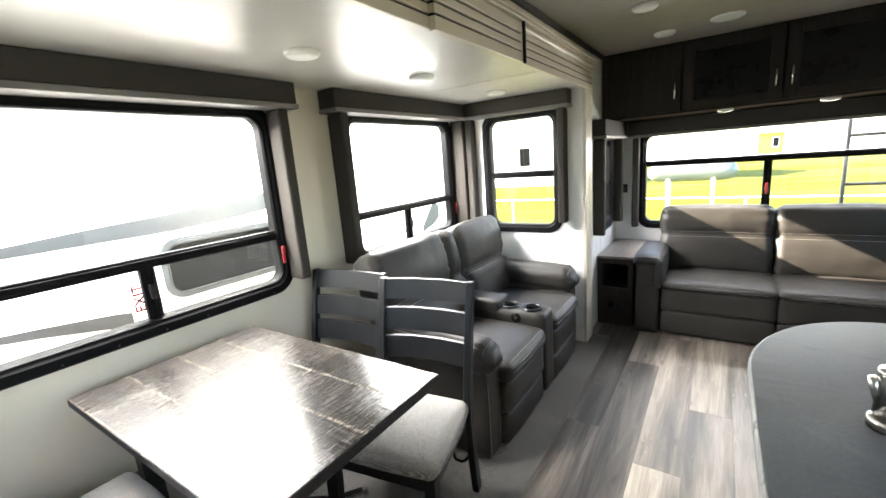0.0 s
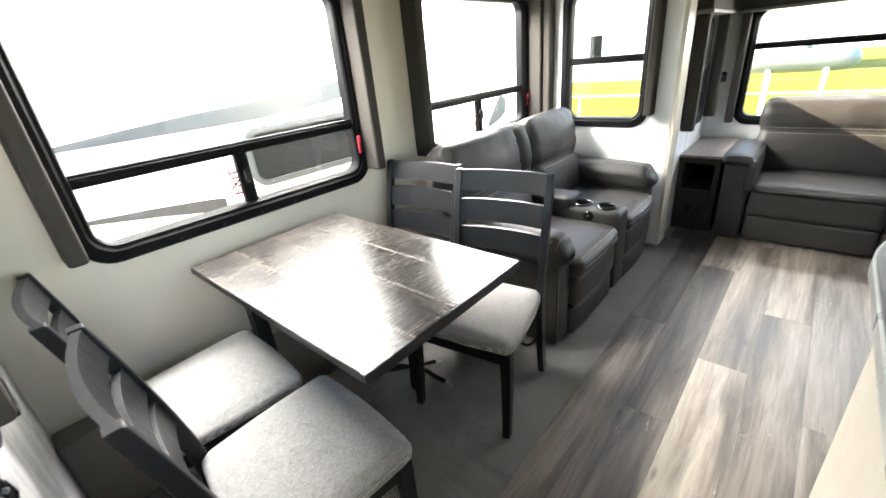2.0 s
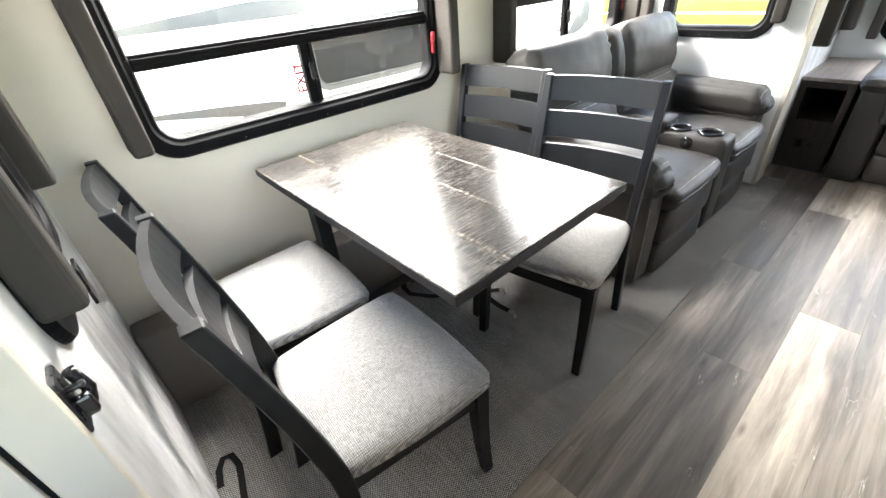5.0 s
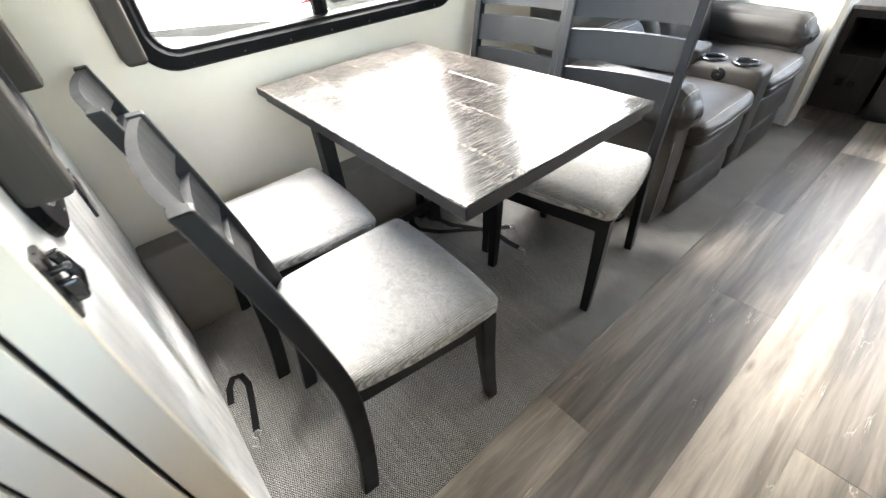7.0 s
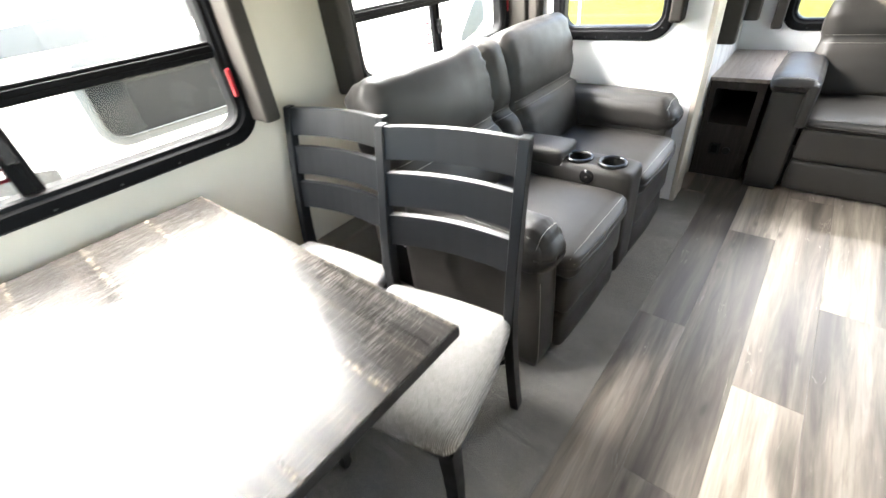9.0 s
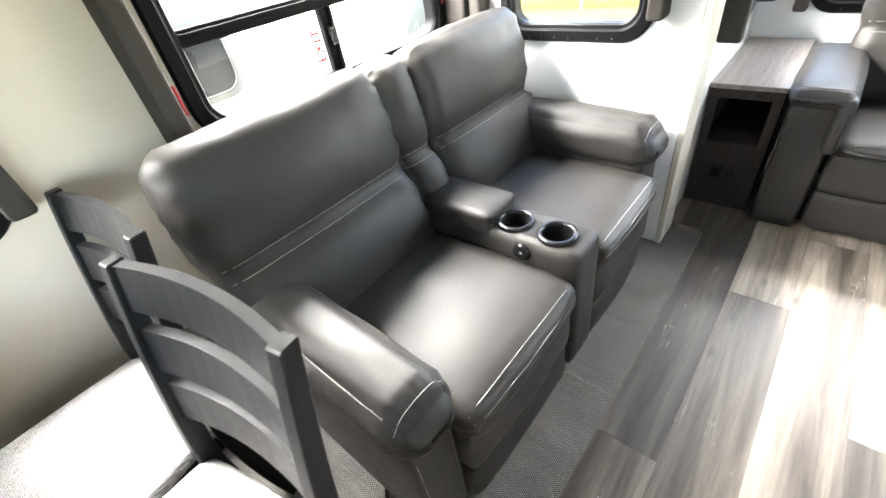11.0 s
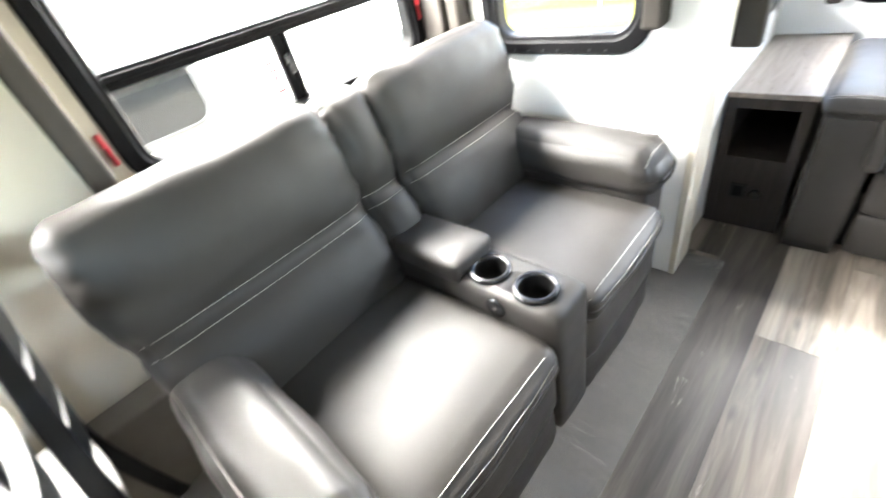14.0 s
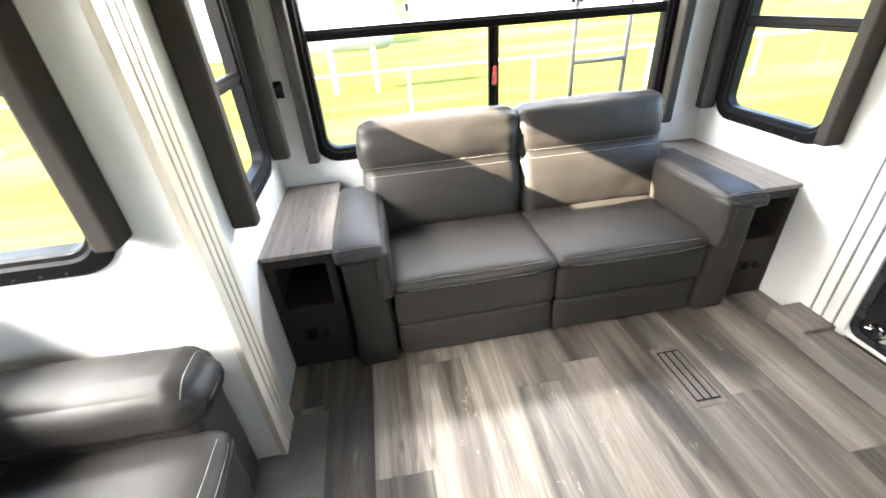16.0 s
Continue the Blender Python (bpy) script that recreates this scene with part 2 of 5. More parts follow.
def glass_mat(name, tint=(1, 1, 1), gloss=0.06):
    """A thin pane: clear with a faint mirror."""
    m = Mat(name)
    t, b = m.t, m.b
    clear = t.nodes.new("ShaderNodeBsdfTransparent")
    clear.inputs[0].default_value = (*tint, 1)
    mirror = t.nodes.new("ShaderNodeBsdfGlossy")
    mirror.inputs["Roughness"].default_value = 0.02
    mixer = t.nodes.new("ShaderNodeMixShader")
    mixer.inputs[0].default_value = gloss
    t.links.new(clear.outputs[0], mixer.inputs[1])
    t.links.new(mirror.outputs[0], mixer.inputs[2])
    t.links.new(mixer.outputs[0], t.nodes["Material Output"].inputs[0])
    t.nodes.remove(b)
    return m.m


def glow_mat(name, color, strength):
    m = Mat(name, (0.85, 0.85, 0.83), 0.4)
    m.b.inputs["Emission Color"].default_value = (*color, 1)
    m.b.inputs["Emission Strength"].default_value = strength
    return m.m


def grass_mat():
    m = Mat("grass", (0.09, 0.11, 0.03), 0.95, spec=0.05)
    a = m.noise(0.5, 6, 0.7)
    c = m.noise(14, 5, 0.7)
    col = m.ramp(a, [(0.3, (0.058, 0.068, 0.009)), (0.55, (0.088, 0.092, 0.012)), (0.75, (0.12, 0.108, 0.022))])
    col = m.mix(1.0, col, m.grey(c, 0.6, 1.3), "MULTIPLY")
    # pale bands: mown stripes, plus the far grass's washed-out glare in the colour
    pale_bands = m.grey(m.noise(1.0, 4, 0.6, src=m.mapped((0.03, 0.30, 1))), 0.0, 0.5, 0.50, 0.72)
    m.color(m.mix(pale_bands, col, (0.22, 0.215, 0.085)))
    m.bump(c, 0.6, 0.05)
    return m.m


WALL = painted("white_wall_vinyl", (0.72, 0.72, 0.71), 0.20, 0.025, 0.06, wavy=0.55)
CREAM = painted("cream_wall_vinyl", (0.565, 0.52, 0.435), 0.42, 0.05, 0.2, wavy=0.15)
# ceiling colour set below its true one to cut bounced light
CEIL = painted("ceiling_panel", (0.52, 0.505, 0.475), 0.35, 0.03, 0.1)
# for the unseen near walls, kept dark to hold down bounced light
UNSEENWALL = painted("dark_taupe_unseen_wall", (0.10, 0.089, 0.077), 0.55, 0.08, 0.15, spec=0.2)
STEPCOVER = painted("grey_brown_step_cover", (0.15, 0.138, 0.122), 0.7, 0.18, 0.4, spec=0.2)
# main ceiling, lowered further for the same dimming of bounced light
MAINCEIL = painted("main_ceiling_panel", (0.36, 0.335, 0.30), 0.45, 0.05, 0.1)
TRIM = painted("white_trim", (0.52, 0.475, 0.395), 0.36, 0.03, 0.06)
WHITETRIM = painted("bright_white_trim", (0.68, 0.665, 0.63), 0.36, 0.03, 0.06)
NEARBLACK = painted("near_black", (0.006, 0.006, 0.006), 0.8, spec=0.1)
BLACK = painted("black_window_frame", (0.0035, 0.0035, 0.004), 0.5, 0.1, 0.1, spec=0.08)
RUBBER = painted("black_plastic", (0.015, 0.015, 0.016), 0.28, 0.1, 0.05)
GREYFAB = painted("grey_shade_vinyl", (0.043, 0.039, 0.035), 0.7, 0.06, 0.3, spec=0.06)
GREYFABL = painted("light_grey_shade_edge", (0.13, 0.122, 0.115), 0.55, 0.06, 0.3)
LEATHER = leather_mat()
THREAD = painted("pale_thread", (0.42, 0.40, 0.37), 0.8)
CARPET = carpet_mat()
SEATFAB = weave_mat("seat_tweed", ((0.20, 0.194, 0.188), (0.35, 0.342, 0.335), (0.50, 0.488, 0.478)), 0.0042, strength=0.6)
CHAIRWOOD = painted("black_chair_paint", (0.0046, 0.0051, 0.0060), 0.42, 0.04, 0.06, spec=0.27)
TABLE = table_mat()
PLANKS = [
    plank_mat("plank_light", (0.10, 0.080, 0.063), (0.24, 0.203, 0.165), (0.42, 0.37, 0.31)),
    plank_mat("plank_mid", (0.070, 0.057, 0.046), (0.165, 0.139, 0.115), (0.30, 0.26, 0.22)),
    plank_mat("plank_dark", (0.060, 0.050, 0.042), (0.125, 0.107, 0.091), (0.22, 0.193, 0.166)),
]
JOINT = painted("plank_joint", (0.03, 0.027, 0.024), 0.8)
DARKWOOD = wood_mat("dark_cabinet_wood", (0.012, 0.0098, 0.0085), (0.027, 0.0215, 0.018), 2)
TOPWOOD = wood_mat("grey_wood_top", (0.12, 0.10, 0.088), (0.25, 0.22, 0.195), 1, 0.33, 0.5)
# darkened until the niche reads black, its shade put into the wood
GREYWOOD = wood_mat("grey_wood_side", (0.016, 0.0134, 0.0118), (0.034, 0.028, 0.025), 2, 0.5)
STONE = stone_mat()
STONE_EDGE = painted("stone_edge_band", (0.34, 0.35, 0.34), 0.3, 0.12, 0.1)
STEEL = Mat("brushed_steel", (0.62, 0.6, 0.58), 0.25, 1.0).m
CHROME = Mat("chrome", (0.8, 0.8, 0.8), 0.08, 1.0).m
RED = painted("red_latch", (0.34, 0.007, 0.014), 0.35)
REDTEXT = painted("red_lettering", (0.085, 0.002, 0.007), 0.8, spec=0.1)
GLASS = glass_mat("clear_window_glass", (0.97, 0.98, 0.98), 0.05)
DOORGLASS = painted("black_cabinet_panel", (0.004, 0.004, 0.0045), 0.3, 0.1, 0.02, spec=0.2)
FIREGLASS = painted("black_fireplace_glass", (0.008, 0.008, 0.009), 0.07, 0.1, 0.0)
TRAILER = painted("white_gelcoat", (0.80, 0.80, 0.79), 0.3, 0.02, 0.02)
SWOOSH = painted("grey_decal", (0.034, 0.041, 0.047), 0.4, 0.1, 0.02)
SWOOSHD = painted("dark_grey_decal", (0.020, 0.023, 0.026), 0.4, 0.1, 0.02)
TINTED = painted("tinted_trailer_glass", (0.007, 0.008, 0.009), 0.10, 0.1, 0.0, spec=0.10)
BEADGREY = painted("grey_window_bead", (0.035, 0.039, 0.041), 0.5, 0.08, spec=0.2)
LADDERGREY = painted("grey_ladder_tube", (0.075, 0.078, 0.075), 0.45, 0.1)
TANK = painted("silver_tank", (0.17, 0.19, 0.16), 0.4)
WHITEPAINT = painted("white_fence_paint", (0.75, 0.75, 0.73), 0.6)
GRASS = grass_mat()
GRAVEL = painted("pale_gravel", (0.46, 0.45, 0.42), 0.9, 0.15, 0.4, spec=0.1)
LAMP = glow_mat("lamp_lens", (1.0, 0.96, 0.88), LAMPS)
WEBBING = painted("black_webbing", (0.008, 0.008, 0.008), 0.8, 0.2, 0.3, spec=0.1)
UNDERSIDE = painted("matte_brown_underside", (0.030, 0.024, 0.020), 0.9, 0.1, 0.1, spec=0.0)
NOSING = painted("taupe_step_nosing", (0.16, 0.145, 0.125), 0.35, 0.12)


# ---- mesh helpers ----
def finish(name, bm, mat, parent=None, smooth=False):
    me = bpy.data.meshes.new(name)
    bmesh.ops.recalc_face_normals(bm, faces=bm.faces)
    bm.to_mesh(me)
    bm.free()
    for m in (mat if isinstance(mat, (list, tuple)) else [mat]):
        me.materials.append(m)
    if smooth:
        for p in me.polygons:
            p.use_smooth = True
    ob = new(name, me)
    if parent:
        ob.parent = parent
    return ob


def empty(name, at=(0, 0, 0), rz=0.0):
    ob = new(name)
    ob.empty_display_size = 0.05
    ob.matrix_world = pose(*at, 0, 0, rz)
    return ob


def add_box(bm, x0, x1, y0, y1, z0, z1, bevel=0.0, seg=2, m=None):
    g = bmesh.ops.create_cube(bm, size=1.0)
    vs = g["verts"]
    for v in vs:
        v.co = Vector(((x0 + x1) / 2 + v.co.x * (x1 - x0), (y0 + y1) / 2 + v.co.y * (y1 - y0), (z0 + z1) / 2 + v.co.z * (z1 - z0)))
        if m:
            v.co = m @ v.co
    if bevel > 0:
        es = {e for v in vs for e in v.link_edges}
        bmesh.ops.bevel(bm, geom=list(es), offset=bevel, segments=seg, affect="EDGES", profile=0.5)


def box(name, x0, x1, y0, y1, z0, z1, mat, parent=None, bevel=0.0, seg=2, m=None):
    bm = bmesh.new()
    add_box(bm, x0, x1, y0, y1, z0, z1, bevel, seg, m)
    return finish(name, bm, mat, parent)


def sheet_wall(name, plane, a0, a1, u0, u1, z0, z1, holes, mat):
    """A wall of thickness a0..a1 across `plane` ('x' or 'y'), from u0 to u1 along the other axis, with holes (u0, u1, z0, z1) right through it."""
    us = sorted({u0, u1, *[h[0] for h in holes], *[h[1] for h in holes]})
    zs = sorted({z0, z1, *[h[2] for h in holes], *[h[3] for h in holes]})

    def solid(i, j):
        if not (0 <= i < len(us) - 1 and 0 <= j < len(zs) - 1):
            return False
        u, z = (us[i] + us[i + 1]) / 2, (zs[j] + zs[j + 1]) / 2
        return not any(h[0] < u < h[1] and h[2] < z < h[3] for h in holes)

    bm = bmesh.new()

    def quad(pts):
        bm.faces.new([bm.verts.new((a, u, z) if plane == "x" else (u, a, z)) for a, u, z in pts])

    for i in range(len(us) - 1):
        for j in range(len(zs) - 1):
            if not solid(i, j):
                continue
            ua, ub, za, zb = us[i], us[i + 1], zs[j], zs[j + 1]
            for a in (a0, a1):
                quad([(a, ua, za), (a, ub, za), (a, ub, zb), (a, ua, zb)])
            if not solid(i - 1, j):
                quad([(a0, ua, za), (a1, ua, za), (a1, ua, zb), (a0, ua, zb)])
            if not solid(i + 1, j):
                quad([(a0, ub, za), (a1, ub, za), (a1, ub, zb), (a0, ub, zb)])
            if not solid(i, j - 1):
                quad([(a0, ua, za), (a1, ua, za), (a1, ub, za), (a0, ub, za)])
            if not solid(i, j + 1):
                quad([(a0, ua, zb), (a1, ua, zb), (a1, ub, zb), (a0, ub, zb)])
    bmesh.ops.remove_doubles(bm, verts=bm.verts, dist=0.0005)
    return tagged(finish(name, bm, mat), kind="structure")


def cushion(name, lo, hi, mat, parent=None, r=0.05, puff=0.02, n=12, m=None, crease=0.0, seed=0, shape=None):
    """A stuffed block: rounded edges, swollen faces and slight wrinkles. shape: a last change to a point given in -1..1."""
    half = Vector([(b - a) / 2 for a, b in zip(lo, hi)])
    mid = Vector([(b + a) / 2 for a, b in zip(lo, hi)])
    r = min(r, min(half) * 0.98)
    bm = bmesh.new()
    ticks = [math.sin((i / n - 0.5) * math.pi) * 0.45 + (i / n - 0.5) * 1.1 for i in range(n + 1)]
    for axis in range(3):
        for side in (-1, 1):
            grid = []
            for a in ticks:
                for b in ticks:
                    p = [0, 0, 0]
                    p[axis], p[(axis + 1) % 3], p[(axis + 2) % 3] = side, a, b
                    p = Vector(p)
                    q = Vector([p[k] * half[k] for k in range(3)])
                    inner = Vector([max(-half[k] + r, min(half[k] - r, q[k])) for k in range(3)])
                    d = q - inner
                    if d.length > 1e-9:
                        q = inner + d.normalized() * r
                    q[axis] += side * puff * (1 - a * a) * (1 - b * b)
                    if crease:
                        s = Vector((q.x * 5 + seed, q.y * 5, q.z * 5))
                        q += d.normalized() * crease * noise.noise(s * 1.7) if d.length > 1e-9 else Vector()
                        edge = max(abs(a), abs(b))
                        q += (d.normalized() if d.length > 1e-9 else Vector()) * crease * 0.8 * edge * noise.noise(s * 5)
                    if shape:
                        q = shape(q, p)
                    q = q + mid
                    grid.append(bm.verts.new(m @ q if m else q))
            for i in range(n):
                for j in range(n):
                    k = i * (n + 1) + j
                    bm.faces.new((grid[k], grid[k + 1], grid[k + n + 2], grid[k + n + 1]))
    bmesh.ops.remove_doubles(bm, verts=bm.verts, dist=0.0004)
    return finish(name, bm, mat, parent, smooth=True)


def tube(name, pts, radius, mat, parent=None, sides=8, closed=False):
    bm = bmesh.new()
    pts = [Vector(p) for p in pts]
    rings = []
    count = len(pts)
    for i, p in enumerate(pts):
        a = pts[(i - 1) % count] if (closed or i) else p
        b = pts[(i + 1) % count] if (closed or i < count - 1) else p
        d = (b - a).normalized()
        up = Vector((0, 0, 1)) if abs(d.z) < 0.9 else Vector((1, 0, 0))
        s = d.cross(up).normalized()
        u = s.cross(d)
        rings.append([bm.verts.new(p + radius * (math.cos(t) * s + math.sin(t) * u)) for t in [2 * math.pi * k / sides for k in range(sides)]])
    for i in range(count if closed else count - 1):
        A, B = rings[i], rings[(i + 1) % count]
        for k in range(sides):
            bm.faces.new((A[k], A[(k + 1) % sides], B[(k + 1) % sides], B[k]))
    if not closed:
        bm.faces.new(rings[0])
        bm.faces.new(rings[-1])
    return finish(name, bm, mat, parent, smooth=True)


def lathe(name, profile, mat, parent=None, at=(0, 0, 0), sides=32, axis="z", caps=True):
    bm = bmesh.new()
    rings = []
    for rad, h in profile:
        ring = []
        for k in range(sides):
            t = 2 * math.pi * k / sides
            c = Vector((rad * math.cos(t), rad * math.sin(t), h))
            if axis == "x":
                c = Vector((c.z, c.x, c.y))
            elif axis == "y":
                c = Vector((c.x, c.z, c.y))
            ring.append(bm.verts.new(c + Vector(at)))
        rings.append(ring)
    for A, B in zip(rings, rings[1:]):
        for k in range(sides):
            bm.faces.new((A[k], A[(k + 1) % sides], B[(k + 1) % sides], B[k]))
    if caps:
        bm.faces.new(rings[0])
        bm.faces.new(rings[-1])
    ob = finish(name, bm, mat, parent)
    for p in ob.data.polygons:
        p.use_smooth = len(p.vertices) == 4
    return ob


def rounded_loop(w, h, r, n=8):
    pts = []
    for cx, cz, a0 in ((w / 2 - r, h / 2 - r, 0), (-w / 2 + r, h / 2 - r, 90), (-w / 2 + r, -h / 2 + r, 180), (w / 2 - r, -h / 2 + r, 270)):
        for i in range(n + 1):
            a = radians(a0 + 90 * i / n)
            pts.append((cx + r * math.cos(a), cz + r * math.sin(a)))
    return pts


def frame_ring(name, loops, mat, parent, closed=True):
    """A moulded ring swept through loops of (points, depth), each with as many points."""
    bm = bmesh.new()
    rings = [[bm.verts.new((x, d, z)) for x, z in pts] for pts, d in loops]
    n = len(rings[0])
    pairs = list(zip(rings, rings[1:])) + ([(rings[-1], rings[0])] if closed else [])
    for A, B in pairs:
        for k in range(n):
            bm.faces.new((A[k], A[(k + 1) % n], B[(k + 1) % n], B[k]))
    return finish(name, bm, mat, parent)


def words(name, text, size, mat, parent, m):
    c = bpy.data.curves.new(name, "FONT")
    c.body, c.size, c.align_x, c.align_y, c.extrude, c.offset = text, size, "CENTER", "CENTER", 0.0003, 0.0014
    tmp = bpy.data.objects.new(name, c)
    scene.collection.objects.link(tmp)
    me = bpy.data.meshes.new_from_object(tmp.evaluated_get(bpy.context.evaluated_depsgraph_get()))
    bpy.data.objects.remove(tmp)
    me.transform(m)
    me.materials.clear()
    me.materials.append(mat)
    ob = new(name, me)
    ob.parent = parent
    return ob


# ---- structure ----
XW, XL, XS, XR = -1.545, -0.56, -0.53, 1.72   # slide wall, main left wall, slide mouth, right wall
Y0, Y3, YR, YB = 0.09, 3.285, 4.41, -1.7      # slide ends, rear wall, wall behind
ZS, ZC = 1.825, 2.10                           # slide ceiling, main ceiling

H1, H2 = (0.40, 1.55, 0.88, 1.70), (2.07, 3.14, 0.88, 1.70)
H3, H0 = (-1.28, -0.735, 0.87, 1.70), (-1.28, -0.735, 0.87, 1.70)
H4, H6 = (3.70, 4.20, 0.77, 1.50), (3.70, 4.27, 0.765, 1.50)
# unseen openings added in the near right wall for the fill lamps
H8, H9 = (0.05, 1.25, 0.98, 1.70), (-1.0, -0.3, 0.05, 1.90)
H5 = (-0.335, 1.435, 0.72, 1.51)
sheet_wall("wall_slide", "x", XW - 0.05, XW, Y0 - 0.05, Y3 + 0.05, 0.0, ZS, [H1, H2], CREAM)
sheet_wall("wall_slide_end", "y", Y3, Y3 + 0.05, XW, XS - 0.024, 0.0, ZS, [H3], WALL)
sheet_wall("wall_slide_near", "y", Y0 - 0.05, Y0, XW, XS - 0.024, 0.0, ZS, [H0], WALL)
sheet_wall("wall_left_rear", "x", XL - 0.05, XL, Y3 + 0.05, YR, 0.0, ZC, [H4], WALL)
sheet_wall("wall_left_near", "x", XL - 0.05, XL, YB, Y0 - 0.05, 0.0, ZC, [], WALL)
sheet_wall("wall_left_above", "x", XL - 0.05, XL, Y0 - 0.05, Y3 + 0.05, ZS + 0.05, ZC, [], CREAM)
sheet_wall("wall_rear", "y", YR, YR + 0.05, XL - 0.05, XR + 0.05, 0.0, ZC, [H5], WALL)
sheet_wall("wall_right", "x", XR, XR + 0.05, 3.30, YR, 0.0, ZC, [H6], WALL)
sheet_wall("wall_right_near", "x", XR + 0.02, XR + 0.07, YB, 3.30, 0.0, ZC, [H8, H9], UNSEENWALL)
sheet_wall("wall_behind", "y", YB - 0.05, YB, XL - 0.05, XR + 0.07, 0.0, ZC, [], UNSEENWALL)
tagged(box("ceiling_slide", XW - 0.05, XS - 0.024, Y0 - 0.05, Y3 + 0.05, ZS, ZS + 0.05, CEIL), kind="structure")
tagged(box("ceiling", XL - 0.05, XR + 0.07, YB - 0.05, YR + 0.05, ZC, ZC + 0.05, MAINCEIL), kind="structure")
tagged(box("trim_ceiling_seam", XW, XS - 0.03, 2.49, 2.496, ZS - 0.002, ZS + 0.001, CREAM), kind="structure")
tagged(box("trim_ceiling_left", XL, XL + 0.022, YB, YR - 0.56, ZC - 0.03, ZC, DARKWOOD, bevel=0.004), kind="structure")
tagged(box("subfloor", XW - 0.05, XR + 0.07, YB - 0.05, YR + 0.05, -0.09, -0.008, JOINT), kind="structure")


def grooved(name, run, lo, hi, at, face, length_lo, length_hi, grooves, thick=0.022, mat=None):
    """A flat trim board with grooves along it, their shade put in as near-black beds. run: 'z' (upright, lo..hi in y)
    or 'y' (level, lo..hi in z); it stands on x = at and shows towards `face`.
    """
    t = empty(name)
    cuts = [lo] + [c for g in sorted(grooves) for c in (g - 0.004, g + 0.004)] + [hi]
    for k in range(0, len(cuts), 2):
        a, b = cuts[k], cuts[k + 1]
        x0, x1 = sorted((at, at + face * thick))
        if run == "z":
            box("board", x0, x1, a, b, length_lo, length_hi, mat or TRIM, t, bevel=0.0025)
        else:
            box("board", x0, x1, length_lo, length_hi, a, b, mat or TRIM, t, bevel=0.0025)
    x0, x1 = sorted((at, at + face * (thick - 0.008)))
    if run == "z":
        box("groove_shade", x0, x1, lo + 0.004, hi - 0.004, length_lo + 0.002, length_hi - 0.002, NEARBLACK, t)
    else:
        box("groove_shade", x0, x1, length_lo + 0.002, length_hi - 0.002, lo + 0.004, hi - 0.004, NEARBLACK, t)
    return tagged(t, kind="structure")


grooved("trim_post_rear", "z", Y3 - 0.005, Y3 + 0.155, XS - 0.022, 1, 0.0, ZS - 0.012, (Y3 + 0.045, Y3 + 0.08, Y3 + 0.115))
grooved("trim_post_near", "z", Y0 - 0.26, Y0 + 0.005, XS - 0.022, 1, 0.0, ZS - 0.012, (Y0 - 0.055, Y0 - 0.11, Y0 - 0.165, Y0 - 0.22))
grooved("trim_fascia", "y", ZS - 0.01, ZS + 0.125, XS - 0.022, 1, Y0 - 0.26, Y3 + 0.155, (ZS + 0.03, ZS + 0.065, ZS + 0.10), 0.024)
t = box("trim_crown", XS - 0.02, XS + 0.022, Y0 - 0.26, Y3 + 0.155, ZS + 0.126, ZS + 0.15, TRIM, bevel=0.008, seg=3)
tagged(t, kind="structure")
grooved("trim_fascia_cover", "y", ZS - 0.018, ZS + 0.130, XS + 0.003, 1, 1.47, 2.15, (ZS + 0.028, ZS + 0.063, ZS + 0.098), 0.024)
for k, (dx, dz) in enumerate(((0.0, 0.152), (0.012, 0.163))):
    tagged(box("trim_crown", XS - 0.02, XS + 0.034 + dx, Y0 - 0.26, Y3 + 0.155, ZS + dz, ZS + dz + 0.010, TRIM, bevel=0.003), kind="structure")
tagged(box("trim_clip", XS + 0.026, XS + 0.038, 2.150, 2.166, ZS - 0.02, ZS + 0.15, NEARBLACK, bevel=0.003), kind="structure")
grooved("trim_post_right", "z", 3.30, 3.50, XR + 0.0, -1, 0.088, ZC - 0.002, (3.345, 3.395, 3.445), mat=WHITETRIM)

# ---- windows ----
FRAME_D = 0.016


